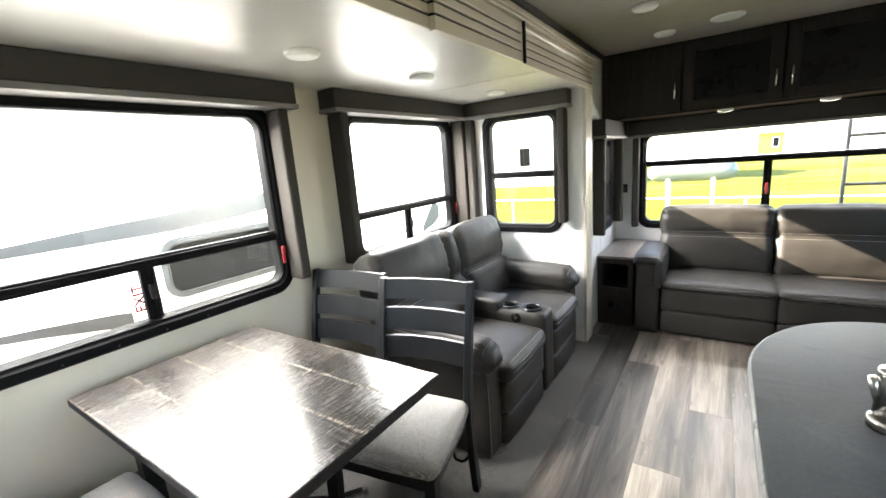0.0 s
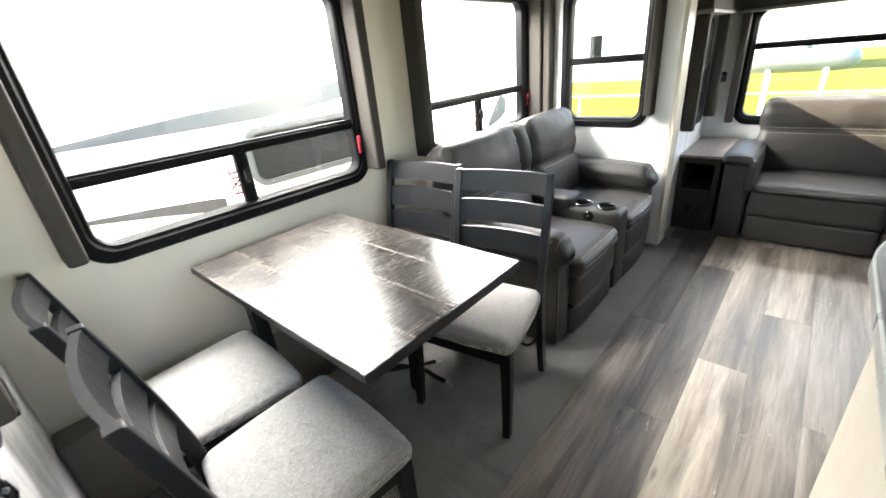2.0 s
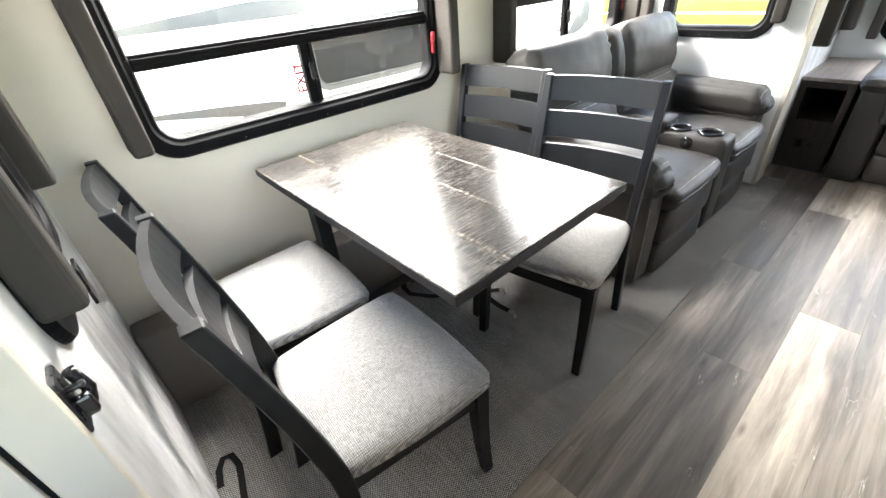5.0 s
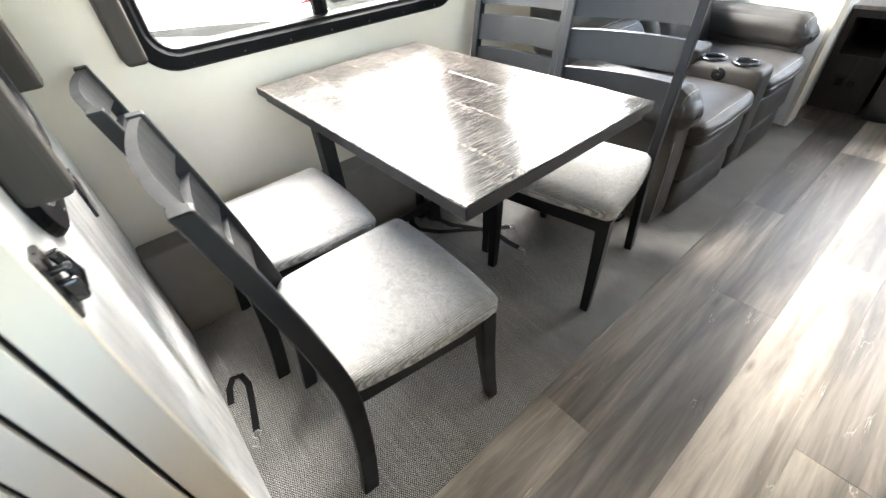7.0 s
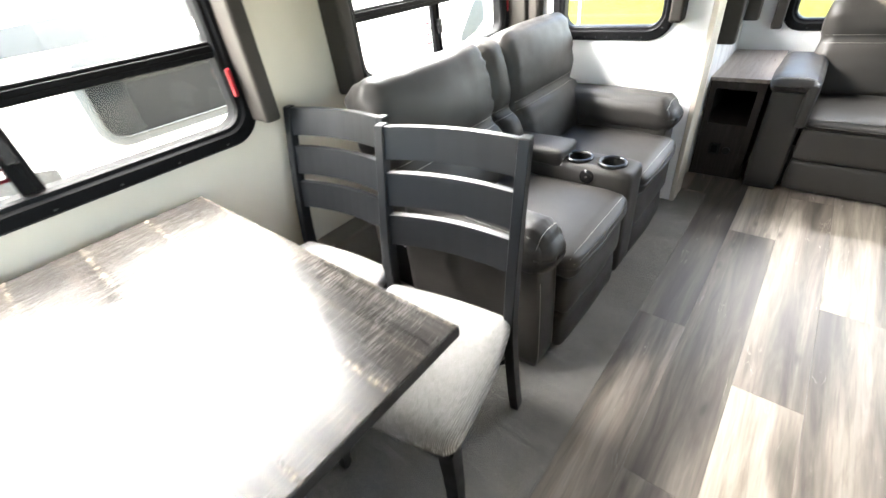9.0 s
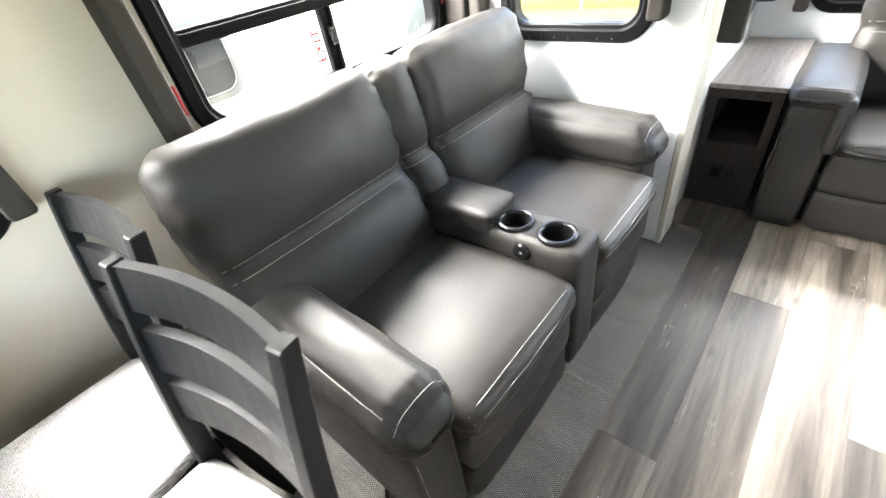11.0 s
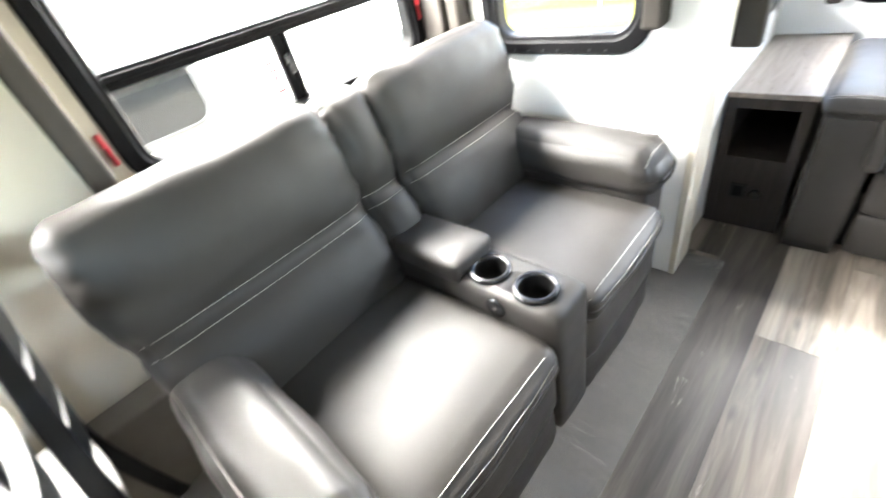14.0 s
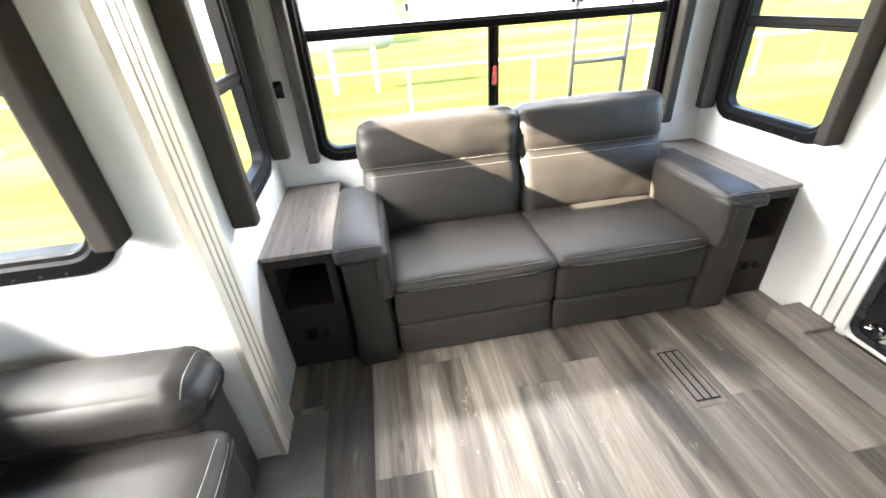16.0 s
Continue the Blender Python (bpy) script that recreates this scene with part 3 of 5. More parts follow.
def window(name, w, h, m, rail, mullion=None, latch=None, text=None, r=0.075, second=None):
    """A black framed window in its own plane: x along it, y towards the room, z up, origin in the middle of the hole."""
    win = empty(name)
    o, i = (w + 0.075, h + 0.075), (w - 0.055, h - 0.055)
    frame_ring("frame", [(rounded_loop(*o, r + 0.035), -0.004), (rounded_loop(*o, r + 0.035), 0.006),
                         (rounded_loop(o[0] - 0.014, o[1] - 0.014, r + 0.028), FRAME_D), (rounded_loop(i[0] + 0.05, i[1] + 0.05, r + 0.005), FRAME_D),
                         (rounded_loop(i[0] + 0.034, i[1] + 0.034, r), 0.008), (rounded_loop(i[0] + 0.012, i[1] + 0.012, r - 0.012), 0.006),
                         (rounded_loop(*i, r - 0.018), -0.004), (rounded_loop(*i, r - 0.018), -0.05), (rounded_loop(w, h, r), -0.05)], BLACK, win)
    for side in (1, -1):
        for k in range(7):
            x = (k / 6 - 0.5) * (w - 0.2)
            lathe("screw", [(0.0035, FRAME_D - 0.001), (0.003, FRAME_D + 0.0015), (0.0005, FRAME_D + 0.002)], RUBBER, win, (x, 0, side * (o[1] / 2 - 0.016)), 8, "y")
    bm = bmesh.new()
    add_box(bm, -i[0] / 2, i[0] / 2, -0.032, -0.006, rail - 0.023, rail + 0.023, 0.004)
    add_box(bm, -i[0] / 2, i[0] / 2, -0.010, 0.000, rail - 0.006, rail + 0.012, 0.002)
    finish("rail", bm, BLACK, win)
    if mullion is not None:
        bm = bmesh.new()
        add_box(bm, mullion - 0.026, mullion + 0.026, -0.034, -0.008, -i[1] / 2, rail - 0.02, 0.004)
        add_box(bm, mullion - 0.014, mullion - 0.004, -0.010, 0.000, -i[1] / 2, rail - 0.02, 0.002)
        finish("mullion", bm, BLACK, win)
        box("slide_latch", mullion - 0.012, mullion + 0.012, -0.008, 0.012, (rail - i[1] / 2) / 2 - 0.03, (rail - i[1] / 2) / 2 + 0.03, RUBBER, win, 0.004)
    lower = [(-i[0] / 2, i[0] / 2)] if mullion is None else [(-i[0] / 2, mullion - 0.026), (mullion + 0.026, i[0] / 2)]
    for a, b, z0, z1, d in [(-i[0] / 2, i[0] / 2, rail + 0.018, i[1] / 2, -0.028)] + [(a, b, -i[1] / 2, rail - 0.018, -0.024) for a, b in lower]:
        bm = bmesh.new()
        vs = [bm.verts.new(p) for p in ((a, d, z0), (b, d, z0), (b, d, z1), (a, d, z1))]
        bm.faces.new(vs)
        p = finish("pane", bm, GLASS, win)
        p.visible_shadow = False
    for latch in [l for l in (latch, second) if l]:
        bm = bmesh.new()
        add_box(bm, latch[0] - 0.007, latch[0] + 0.007, 0.004, 0.020, latch[1] - 0.045, latch[1] + 0.02, 0.006)
        add_box(bm, latch[0] - 0.004, latch[0] + 0.011, 0.012, 0.030, latch[1] + 0.005, latch[1] + 0.042, 0.006)
        tagged(finish("latch", bm, RED, win), "red plastic exit latch")
    if text:
        up = Matrix(((0, 1, 0, text[0]), (0, 0, 1, -0.0235), (1, 0, 0, text[1]), (0, 0, 0, 1)))
        words("exit_lettering", "EXIT", 0.052, REDTEXT, win, up)
    win.matrix_world = m
    return tagged(win, kind="structure")


def plane_x(x, y, z, face):
    """The pose of a window in a wall across x, seen from the +x (face 1) or -x (-1) side."""
    return pose(x, y, z, 0, 0, -90 if face > 0 else 90)


def mid(h):
    return (h[0] + h[1]) / 2, (h[2] + h[3]) / 2, h[1] - h[0], h[3] - h[2]


y, z, w, h = mid(H1)
window("window_1", w, h, plane_x(XW, y, z, 1), 1.127 - z, -(0.963 - y), latch=(-(1.538 - y), 1.03 - z), text=(-(0.923 - y), 0.998 - z))
y, z, w, h = mid(H2)
window("window_2", w, h, plane_x(XW, y, z, 1), 1.127 - z, -(2.585 - y), latch=(-(3.16 - y), 1.04 - z), text=(-(2.53 - y), 0.998 - z), second=(-(2.018 - y), 0.995 - z))
x, z, w, h = mid(H3)
window("window_3", w, h, pose(x, Y3, z, 0, 0, 180), 1.27 - z)
window("window_4", w, h, pose(x, Y0, z), 1.27 - z)
y, z, w, h = mid(H4)
window("window_5", w, h, plane_x(XL, y, z, 1), 1.14 - z)
y, z, w, h = mid(H6)
window("window_6", w, h, plane_x(XR, y, z, -1), 1.17 - z)
x, z, w, h = mid(H5)
window("window_7", w, h, pose(x, YR, z, 0, 0, 180), 1.25 - z, -(0.545 - x), latch=(-(0.545 - x), 1.02 - z))


def surround(m, w, top, bottom, left=True, right=True, depth=0.085, drop=0.115, label="grey vinyl window valance with side panels over the black window", inset=0.028):
    """A padded pelmet and its two upright legs. x along the wall, y into the room, origin on the wall at floor level."""
    t = empty("window_valance")
    t.matrix_world = m
    box("pelmet", -w / 2, w / 2, 0.002, depth + 0.012, top - drop, top, GREYFAB, t, 0.006)
    box("pelmet_edge", -w / 2 - 0.004, w / 2 + 0.004, 0.002, depth + 0.02, top - drop - 0.022, top - drop, GREYFABL, t, 0.004)
    for on, side in ((left, -1), (right, 1)):
        if on:
            a, b = sorted((side * (w / 2 - inset), side * (w / 2 - inset - 0.055)))
            box("leg", a, b, 0.002, depth, bottom, top - drop - 0.022, GREYFAB, t, 0.012, 3)
    return tagged(t, label, "window valance")


surround(plane_x(XW, 0.97, 0, 1), 1.38, ZS - 0.002, 0.90, depth=0.108, drop=0.096, inset=0.045)
surround(plane_x(XW, 2.582, 0, 1), 1.385, ZS - 0.002, 0.88, depth=0.115, drop=0.096, inset=0.045)
surround(pose(-1.04, Y3, 0, 0, 0, 180), 0.83, ZS - 0.002, 0.92, drop=0.096)
surround(pose(-1.04, Y0, 0), 0.76, ZS - 0.002, 0.92, depth=0.062, drop=0.096)
surround(plane_x(XL, 3.95, 0, 1), 0.80, 1.622, 0.76)
surround(plane_x(XR, 3.985, 0, -1), 0.80, 1.622, 0.765)
surround(pose(0.55, YR, 0, 0, 0, 180), 1.98, 1.618, 0.70, depth=0.07)


# ---- ceiling lights, vents, switch ----
def puck(x, y, z, r=0.062):
    t = empty("ceiling_light", (x, y, z))
    lathe("rim", [(r, 0), (r, -0.006), (r * 0.93, -0.014), (r * 0.86, -0.016)], WHITEPAINT, t)
    lathe("lens", [(r * 0.85, -0.010), (r * 0.84, -0.017), (r * 0.6, -0.021), (r * 0.2, -0.023)], LAMP, t)
    return tagged(t, "round white flush ceiling light", "ceiling light", "round ceiling lights")


for yy in (1.37, 2.08, 2.90):
    puck(-1.0, yy, ZS)
for xx, yy in ((-0.12, 2.83), (-0.10, 3.50)):
    puck(xx, yy, ZC)
for xx in (0.245, 0.80):
    puck(xx, 4.0, 1.621, 0.05)


def round_vent(x, y, z):
    t = empty("ceiling_vent", (x, y, z))
    lathe("ring", [(0.085, 0), (0.085, -0.008), (0.072, -0.014), (0.066, -0.006), (0.0, -0.006)][:-1], WHITEPAINT, t)
    for k in range(-2, 3):
        half = math.sqrt(0.066 ** 2 - (k * 0.024) ** 2)
        box("blade", -half, half, k * 0.024 - 0.008, k * 0.024 + 0.008, -0.013, -0.009, WHITEPAINT, t, 0.001)
    # dark plate puts the shade behind the blades into colour
    box("core_shade", -0.045, 0.045, -0.045, 0.045, -0.006, -0.004, NEARBLACK, t)
    return tagged(t, "round white slotted ceiling air vent", "air vent")


round_vent(0.23, 3.41, ZC)

t = empty("wall_switch", (-0.475, YR, 1.045))
box("plate", -0.02, 0.02, -0.012, 0, -0.038, 0.038, RUBBER, t, 0.006, 3)
box("button", -0.009, 0.009, -0.016, -0.010, -0.008, 0.014, painted("blue_switch", (0.01, 0.02, 0.10), 0.3), t, 0.003)
tagged(t, "small black wall switch with a blue button", "switch")


# ---- overhead cabinets ----
def overhead(x0, x1, panel, handle):
    t = empty("overhead_cabinet", (x0, 3.85, 1.625))
    w, hh, d = x1 - x0, ZC - 1.625, YR - 3.85
    box("body", 0.001, w - 0.001, 0.022, d, 0.0, hh, DARKWOOD, t, 0.002)
    # matte sheet added so the underside doesn't mirror the bright window
    box("bottom_panel", 0.001, w - 0.001, 0.020, d, -0.004, -0.0005, UNDERSIDE, t)
    dz = hh - 0.025
    dr = empty("door", (0, 0, 0))
    dr.parent = t
    if panel:
        for a, b, c, e in ((0.006, 0.075, 0.012, dz), (w - 0.075, w - 0.006, 0.012, dz), (0.075, w - 0.075, 0.012, 0.07), (0.075, w - 0.075, dz - 0.058, dz)):
            box("stile", a, b, 0.0, 0.02, c, e, DARKWOOD, dr, 0.003)
        box("door_panel", 0.072, w - 0.072, 0.010, 0.016, 0.066, dz - 0.054, DOORGLASS, dr)
    else:
        box("slab", 0.006, w - 0.006, 0.0, 0.02, 0.012, dz, DARKWOOD, dr, 0.003)
    hx = w - 0.04 if handle > 0 else 0.04
    tube("handle", [(hx, 0.002, 0.09), (hx, -0.022, 0.10), (hx, -0.026, 0.15), (hx, -0.022, 0.20), (hx, 0.002, 0.21)], 0.006, STEEL, dr)
    return tagged(t, "dark wood overhead cabinet with black door panel and steel handle" if panel else "dark wood overhead cabinet with a plain door", "cabinet", "overhead cabinets over the rear window")


overhead(XL, -0.02, False, 1)
overhead(-0.02, 0.545, True, 1)
overhead(0.545, 1.11, True, -1)
overhead(1.11, XR, False, -1)


# ---- table ----
def dinette():
    t = empty("dining_table", (-0.975, 0.963, 0))
    hx, hy = 0.50, 0.325
    n = 4
    for k in range(n):
        a = -hy + 2 * hy * k / n
        box("plank", -hx, hx, a + 0.0002, a + 2 * hy / n - 0.0002, 0.738, 0.760, TABLE, t, 0.0009)
    bm = bmesh.new()
    add_box(bm, -hx - 0.0025, hx + 0.0025, -hy - 0.0025, -hy - 0.0002, 0.736, 0.7585, 0.0008, 1)
    add_box(bm, -hx - 0.0025, hx + 0.0025, hy + 0.0002, hy + 0.0025, 0.736, 0.7585, 0.0008, 1)
    add_box(bm, -hx - 0.0025, -hx - 0.0002, -hy, hy, 0.736, 0.7585, 0.0008, 1)
    add_box(bm, hx + 0.0002, hx + 0.0025, -hy, hy, 0.736, 0.7585, 0.0008, 1)
    finish("edge_band", bm, CHAIRWOOD, t)
    box("underside", -hx + 0.012, hx - 0.012, -hy + 0.012, hy - 0.012, 0.712, 0.738, CHAIRWOOD, t, 0.003)
    for y in (-0.20, 0.24):
        box("leg", -0.40, -0.345, y - 0.026, y + 0.026, 0.004, 0.712, CHAIRWOOD, t, 0.003)
    box("stretcher", -0.385, -0.36, -0.175, 0.215, 0.07, 0.11, CHAIRWOOD, t, 0.003)
    box("rail", -0.44, 0.40, -0.26, -0.235, 0.67, 0.712, CHAIRWOOD, t, 0.003)
    box("rail", -0.44, 0.40, 0.235, 0.26, 0.67, 0.712, CHAIRWOOD, t, 0.003)
    return tagged(t, "dark saw-marked wooden dining table with black legs by the wall", "table")


dinette()


# ---- dining chairs ----
def chair_proto():
    """A ladder-back chair that faces +y, origin on the floor under the seat's middle."""
    t = empty("dining_chair")
    fw, bw, d = 0.232, 0.204, 0.20

    def taper(q, p):
        k = (q.y / 0.205 + 1) / 2
        q.x *= (bw + (fw - bw) * k) / fw
        return q

    cushion("seat", (-fw, -0.205, 0.395), (fw, 0.205, 0.458), SEATFAB, t, 0.028, 0.016, 14, shape=taper)
    bm = bmesh.new()
    add_box(bm, -fw + 0.03, fw - 0.03, d - 0.035, d - 0.013, 0.345, 0.396, 0.002)
    add_box(bm, -bw + 0.02, bw - 0.02, -d + 0.002, -d + 0.022, 0.345, 0.396, 0.002)
    for s in (-1, 1):
        add_box(bm, -0.011, 0.011, -0.19, 0.19, 0.345, 0.396, 0.002, m=pose(s * (fw + bw - 0.05) / 2, 0, 0, 0, 0, s * -math.degrees(math.atan2(fw - bw, 2 * d))))
    finish("apron", bm, CHAIRWOOD, t)
    for s in (-1, 1):
        bm = bmesh.new()
        rings = []
        for z, dy, half in ((0.396, 0.0, 0.020), (0.25, 0.002, 0.018), (0.12, 0.010, 0.016), (0.0, 0.022, 0.014)):
            cx, cy = s * (fw - 0.028), d - 0.028 + dy
            rings.append([bm.verts.new((cx + a * half, cy + b * half, z)) for a, b in ((-1, -1), (1, -1), (1, 1), (-1, 1))])
        for A, B in zip(rings, rings[1:]):
            for k in range(4):
                bm.faces.new((A[k], A[(k + 1) % 4], B[(k + 1) % 4], B[k]))
        bm.faces.new(rings[0]), bm.faces.new(rings[-1])
        finish("front_leg", bm, CHAIRWOOD, t)
        bm = bmesh.new()
        rings = []
        for z in [0.93 * k / 14 for k in range(15)]:
            cy = post_y(z)
            deep = 0.021 if z < 0.5 else 0.021 - 0.006 * (z - 0.5) / 0.43
            cx = s * (bw - 0.004 + 0.012 * max(0, z - 0.45))
            rings.append([bm.verts.new((cx + a * 0.0145, cy + b * deep, z)) for a, b in ((-1, -1), (1, -1), (1, 1), (-1, 1))])
        for A, B in zip(rings, rings[1:]):
            for k in range(4):
                bm.faces.new((A[k], A[(k + 1) % 4], B[(k + 1) % 4], B[k]))
        bm.faces.new(rings[0]), bm.faces.new(rings[-1])
        bmesh.ops.bevel(bm, geom=list(bm.edges), offset=0.0025, segments=1, affect="EDGES")
        finish("back_post", bm, CHAIRWOOD, t)
    for z0, z1 in ((0.842, 0.926), (0.712, 0.804), (0.592, 0.683)):
        bm = bmesh.new()
        n = 10
        cols = []
        for k in range(n + 1):
            u = k / n * 2 - 1
            x = u * (bw - 0.006)
            bow = -0.024 * (1 - u * u)
            lift = 0.001 * (1 - u * u)
            cols.append([bm.verts.new((x, post_y(z) + bow + e, z + (lift if z == z1 else 0))) for z, e in ((z0, -0.009), (z1, -0.009), (z1, 0.009), (z0, 0.009))])
        for A, B in zip(cols, cols[1:]):
            for k in range(4):
                bm.faces.new((A[k], A[(k + 1) % 4], B[(k + 1) % 4], B[k]))
        bm.faces.new(cols[0]), bm.faces.new(cols[-1])
        bmesh.ops.bevel(bm, geom=[e for e in bm.edges if len(e.link_faces) == 2 and e.calc_face_angle() > 0.9], offset=0.0022, segments=2, affect="EDGES")
        finish("slat", bm, CHAIRWOOD, t)
    return tagged(t, "black ladder-back dining chair with grey tweed seat", "chair", "chairs round the table")


def post_y(z):
    """How far back the rear post stands at a height."""
    if z < 0.42:
        return -0.200 - 0.035 * ((0.42 - z) / 0.42) ** 2
    return -0.200 - 0.10 * ((z - 0.42) / 0.51) ** 1.3


chair = chair_proto()
chair.matrix_basis = pose(-0.714, 0.55, 0, 0, 0, -3.4)
copy_thing(chair, pose(-1.213, 0.52, 0, 0, 0, -2.5))
copy_thing(chair, pose(-0.739, 1.385, 0, 0, 0, 189.5))
copy_thing(chair, pose(-1.215, 1.38, 0, 0, 0, 186))


# ---- loveseat and sofa ----
from mathutils.bvhtree import BVHTree


def laid_on(ob, pts, way, lift):
    """Points moved along `way` until they meet the mesh, then lifted off it."""
    tree = BVHTree.FromPolygons([v.co for v in ob.data.vertices], [p.vertices for p in ob.data.polygons])
    out = []
    for p in pts:
        hit, normal, _, _ = tree.ray_cast(p - way * 0.25, way)
        if hit:
            out.append(hit - way * lift)
    return out


def stitch(parent, pts):
    tube("stitching", pts, 0.00065, THREAD, parent, 5)


def back_cushion(parent, u0, u1, z0, z1, d0, lean, m, seed, split=0.46, thick=0.17, soft=1.0, belly=0.014, dip=0.010, upright=0.0, tucks=0.009):
    """A stuffed back: lumbar part below, pillow part above, drawn in at the stitched band between. u across, d into the room, leaning back."""
    zm = z0 + (z1 - z0) * split
    zc = zm - (z0 + z1) / 2
    r = m @ Matrix.Translation((0, d0, z0)) @ Matrix.Rotation(radians(lean), 4, "X") @ Matrix.Translation((0, -d0, -z0))
    half = (z1 - z0) / 2

    def drawn_in(q, p):
        if p.y > 0:
            pull = math.exp(-((q.z - zc) / 0.028) ** 2)
            top = max(0.0, (q.z - zc) / (half - zc))
            low = max(0.0, (zc - q.z) / (half + zc))
            q.y += p.y * (0.030 * soft * math.sin(math.pi * min(1, top)) * (1 - 0.5 * p.x * p.x) + (belly * (1 - 0.4 * p.x * p.x)) * math.sin(math.pi * min(1, low) ** 0.8) - dip * pull)
        q.y += upright * max(0.0, q.z - zc)
        near = abs(p.x) ** 6
        q.x += 0.012 * near * (1 if p.x > 0 else -1) * (math.sin(max(0.0, (q.z - zc)) / (half - zc) * math.pi) - 0.6 * math.exp(-((q.z - zc) / 0.03) ** 2))
        tuck = abs(p.x) ** 4 * noise.noise(Vector((q.z * 46, q.y * 22, seed * 3.1)))
        q.y += tucks * tuck
        q.x += 0.004 * tuck
        return q

    ob = cushion("back_pillow", (u0, d0 - thick, z0), (u1, d0, z1), LEATHER, parent, 0.05, 0.012, 30, r, 0.004, seed, drawn_in)
    way = (r.to_3x3() @ Vector((0, -1, 0))).normalized()
    n = 24
    us = [u0 + 0.012 + (u1 - u0 - 0.024) * k / n for k in range(n + 1)]
    for zz in (zm - 0.020, zm + 0.018):
        line = laid_on(ob, [r @ Vector((u, d0, zz)) for u in us], way, 0.0008)
        if len(line) > 3:
            stitch(parent, line)


def arm(parent, u0, u1, d0, d1, z1, m, seed, outer):
    """A recliner's arm: an upholstered side with a rolled pad that slopes to the front, where a stitched cap closes it. outer: the side with the long seam."""
    cap, half = 0.042, (d1 - d0 - 0.02) / 2
    inner_face = (m.to_3x3() @ Vector((0, -1, 0))).normalized()
    down = (m.to_3x3() @ Vector((0, 0, -1))).normalized()

    def roll(q, p):
        front = max(0.0, (p.y - 0.72) / 0.28)
        q.z -= 0.016 * (p.y + 1) / 2 + (0.030 * front ** 3 if p.z > 0 else 0.0)
        groove = math.exp(-((q.y - half + cap) / 0.007) ** 2)
        shrink = 1 - 0.055 * groove
        q.x *= shrink
        q.z -= 0.007 * groove * (1 if p.z > 0 else -0.4)
        pleat = noise.noise(Vector((q.x * 70, seed * 2.7, q.z * 45))) * math.exp(-((q.y - half + cap + 0.012) / 0.022) ** 2)
        q.z += 0.0055 * pleat * (1 if p.z > 0 else 0)
        q.x += 0.0045 * pleat * p.x
        return q

    body = cushion("arm_side", (u0 + 0.008, d0, 0.03), (u1 - 0.008, d1 - 0.028, z1 - 0.07), LEATHER, parent, 0.016, 0.005, 10, m, 0.002, seed)
    pad = cushion("arm_pad", (u0 - 0.004, d0 + 0.02, z1 - 0.165), (u1 + 0.008, d1, z1), LEATHER, parent, 0.062, 0.010, 30, m, 0.004, seed + 5, roll)
    edge = u0 + 0.014 if outer < 0 else u1 - 0.014
    line = laid_on(pad, [m @ Vector((edge, d0 + 0.05 + (d1 - d0 - 0.11) * k / 22, z1)) for k in range(23)], down, 0.0008)
    if len(line) > 3:
        stitch(parent, line)
    for dd in (cap - 0.006,):
        line = laid_on(pad, [m @ Vector((u0 + 0.010 + (u1 - u0 - 0.016) * k / 16, d1 - dd, z1)) for k in range(17)], down, 0.0008)
        if len(line) > 3:
            stitch(parent, line)
    for u in (u0 + 0.026, u1 - 0.026):
        line = laid_on(body, [m @ Vector((u, d1, 0.06 + (z1 - 0.26) * k / 8)) for k in range(9)], inner_face, 0.0008)
        if len(line) > 3:
            stitch(parent, line)


def slab_arm(parent, u0, u1, d0, d1, z1, m, seed, inner):
    """A sofa's boxy arm: a padded top that folds down over the inner face as a flap, above a plain recessed front. inner: the side of the seat."""
    down = (m.to_3x3() @ Vector((0, 0, -1))).normalized()

    def nose(q, p):
        front = max(0.0, (p.y - 0.7) / 0.3)
        q.z -= 0.014 * front * front if p.z > 0 else 0.0
        q.y += 0.003 * front * noise.noise(Vector((q.x * 50, seed * 1.9, q.z * 50)))
        return q

    cushion("arm_side", (u0 + 0.012, d0, 0.0), (u1 - 0.012, d1 - 0.040, z1 - 0.035), LEATHER, parent, 0.018, 0.003, 8, m, 0.002, seed)
    pad = cushion("arm_pad", (u0 - 0.003, d0 + 0.02, z1 - 0.070), (u1 + 0.003, d1, z1), LEATHER, parent, 0.030, 0.010, 20, m, 0.003, seed + 5, nose)
    a, b = (u1 - 0.040, u1 + 0.010) if inner > 0 else (u0 - 0.010, u0 + 0.040)
    cushion("arm_flap", (a, d0 + 0.05, z1 - 0.235), (b, d1 + 0.004, z1 - 0.022), LEATHER, parent, 0.016, 0.008, 14, m, 0.003, seed + 9)
    for dd in (0.030, 0.040):
        line = laid_on(pad, [m @ Vector((u0 + 0.010 + (u1 - u0 - 0.020) * k / 14, d1 - dd, z1)) for k in range(15)], down, 0.0008)
        if len(line) > 3:
            stitch(parent, line)


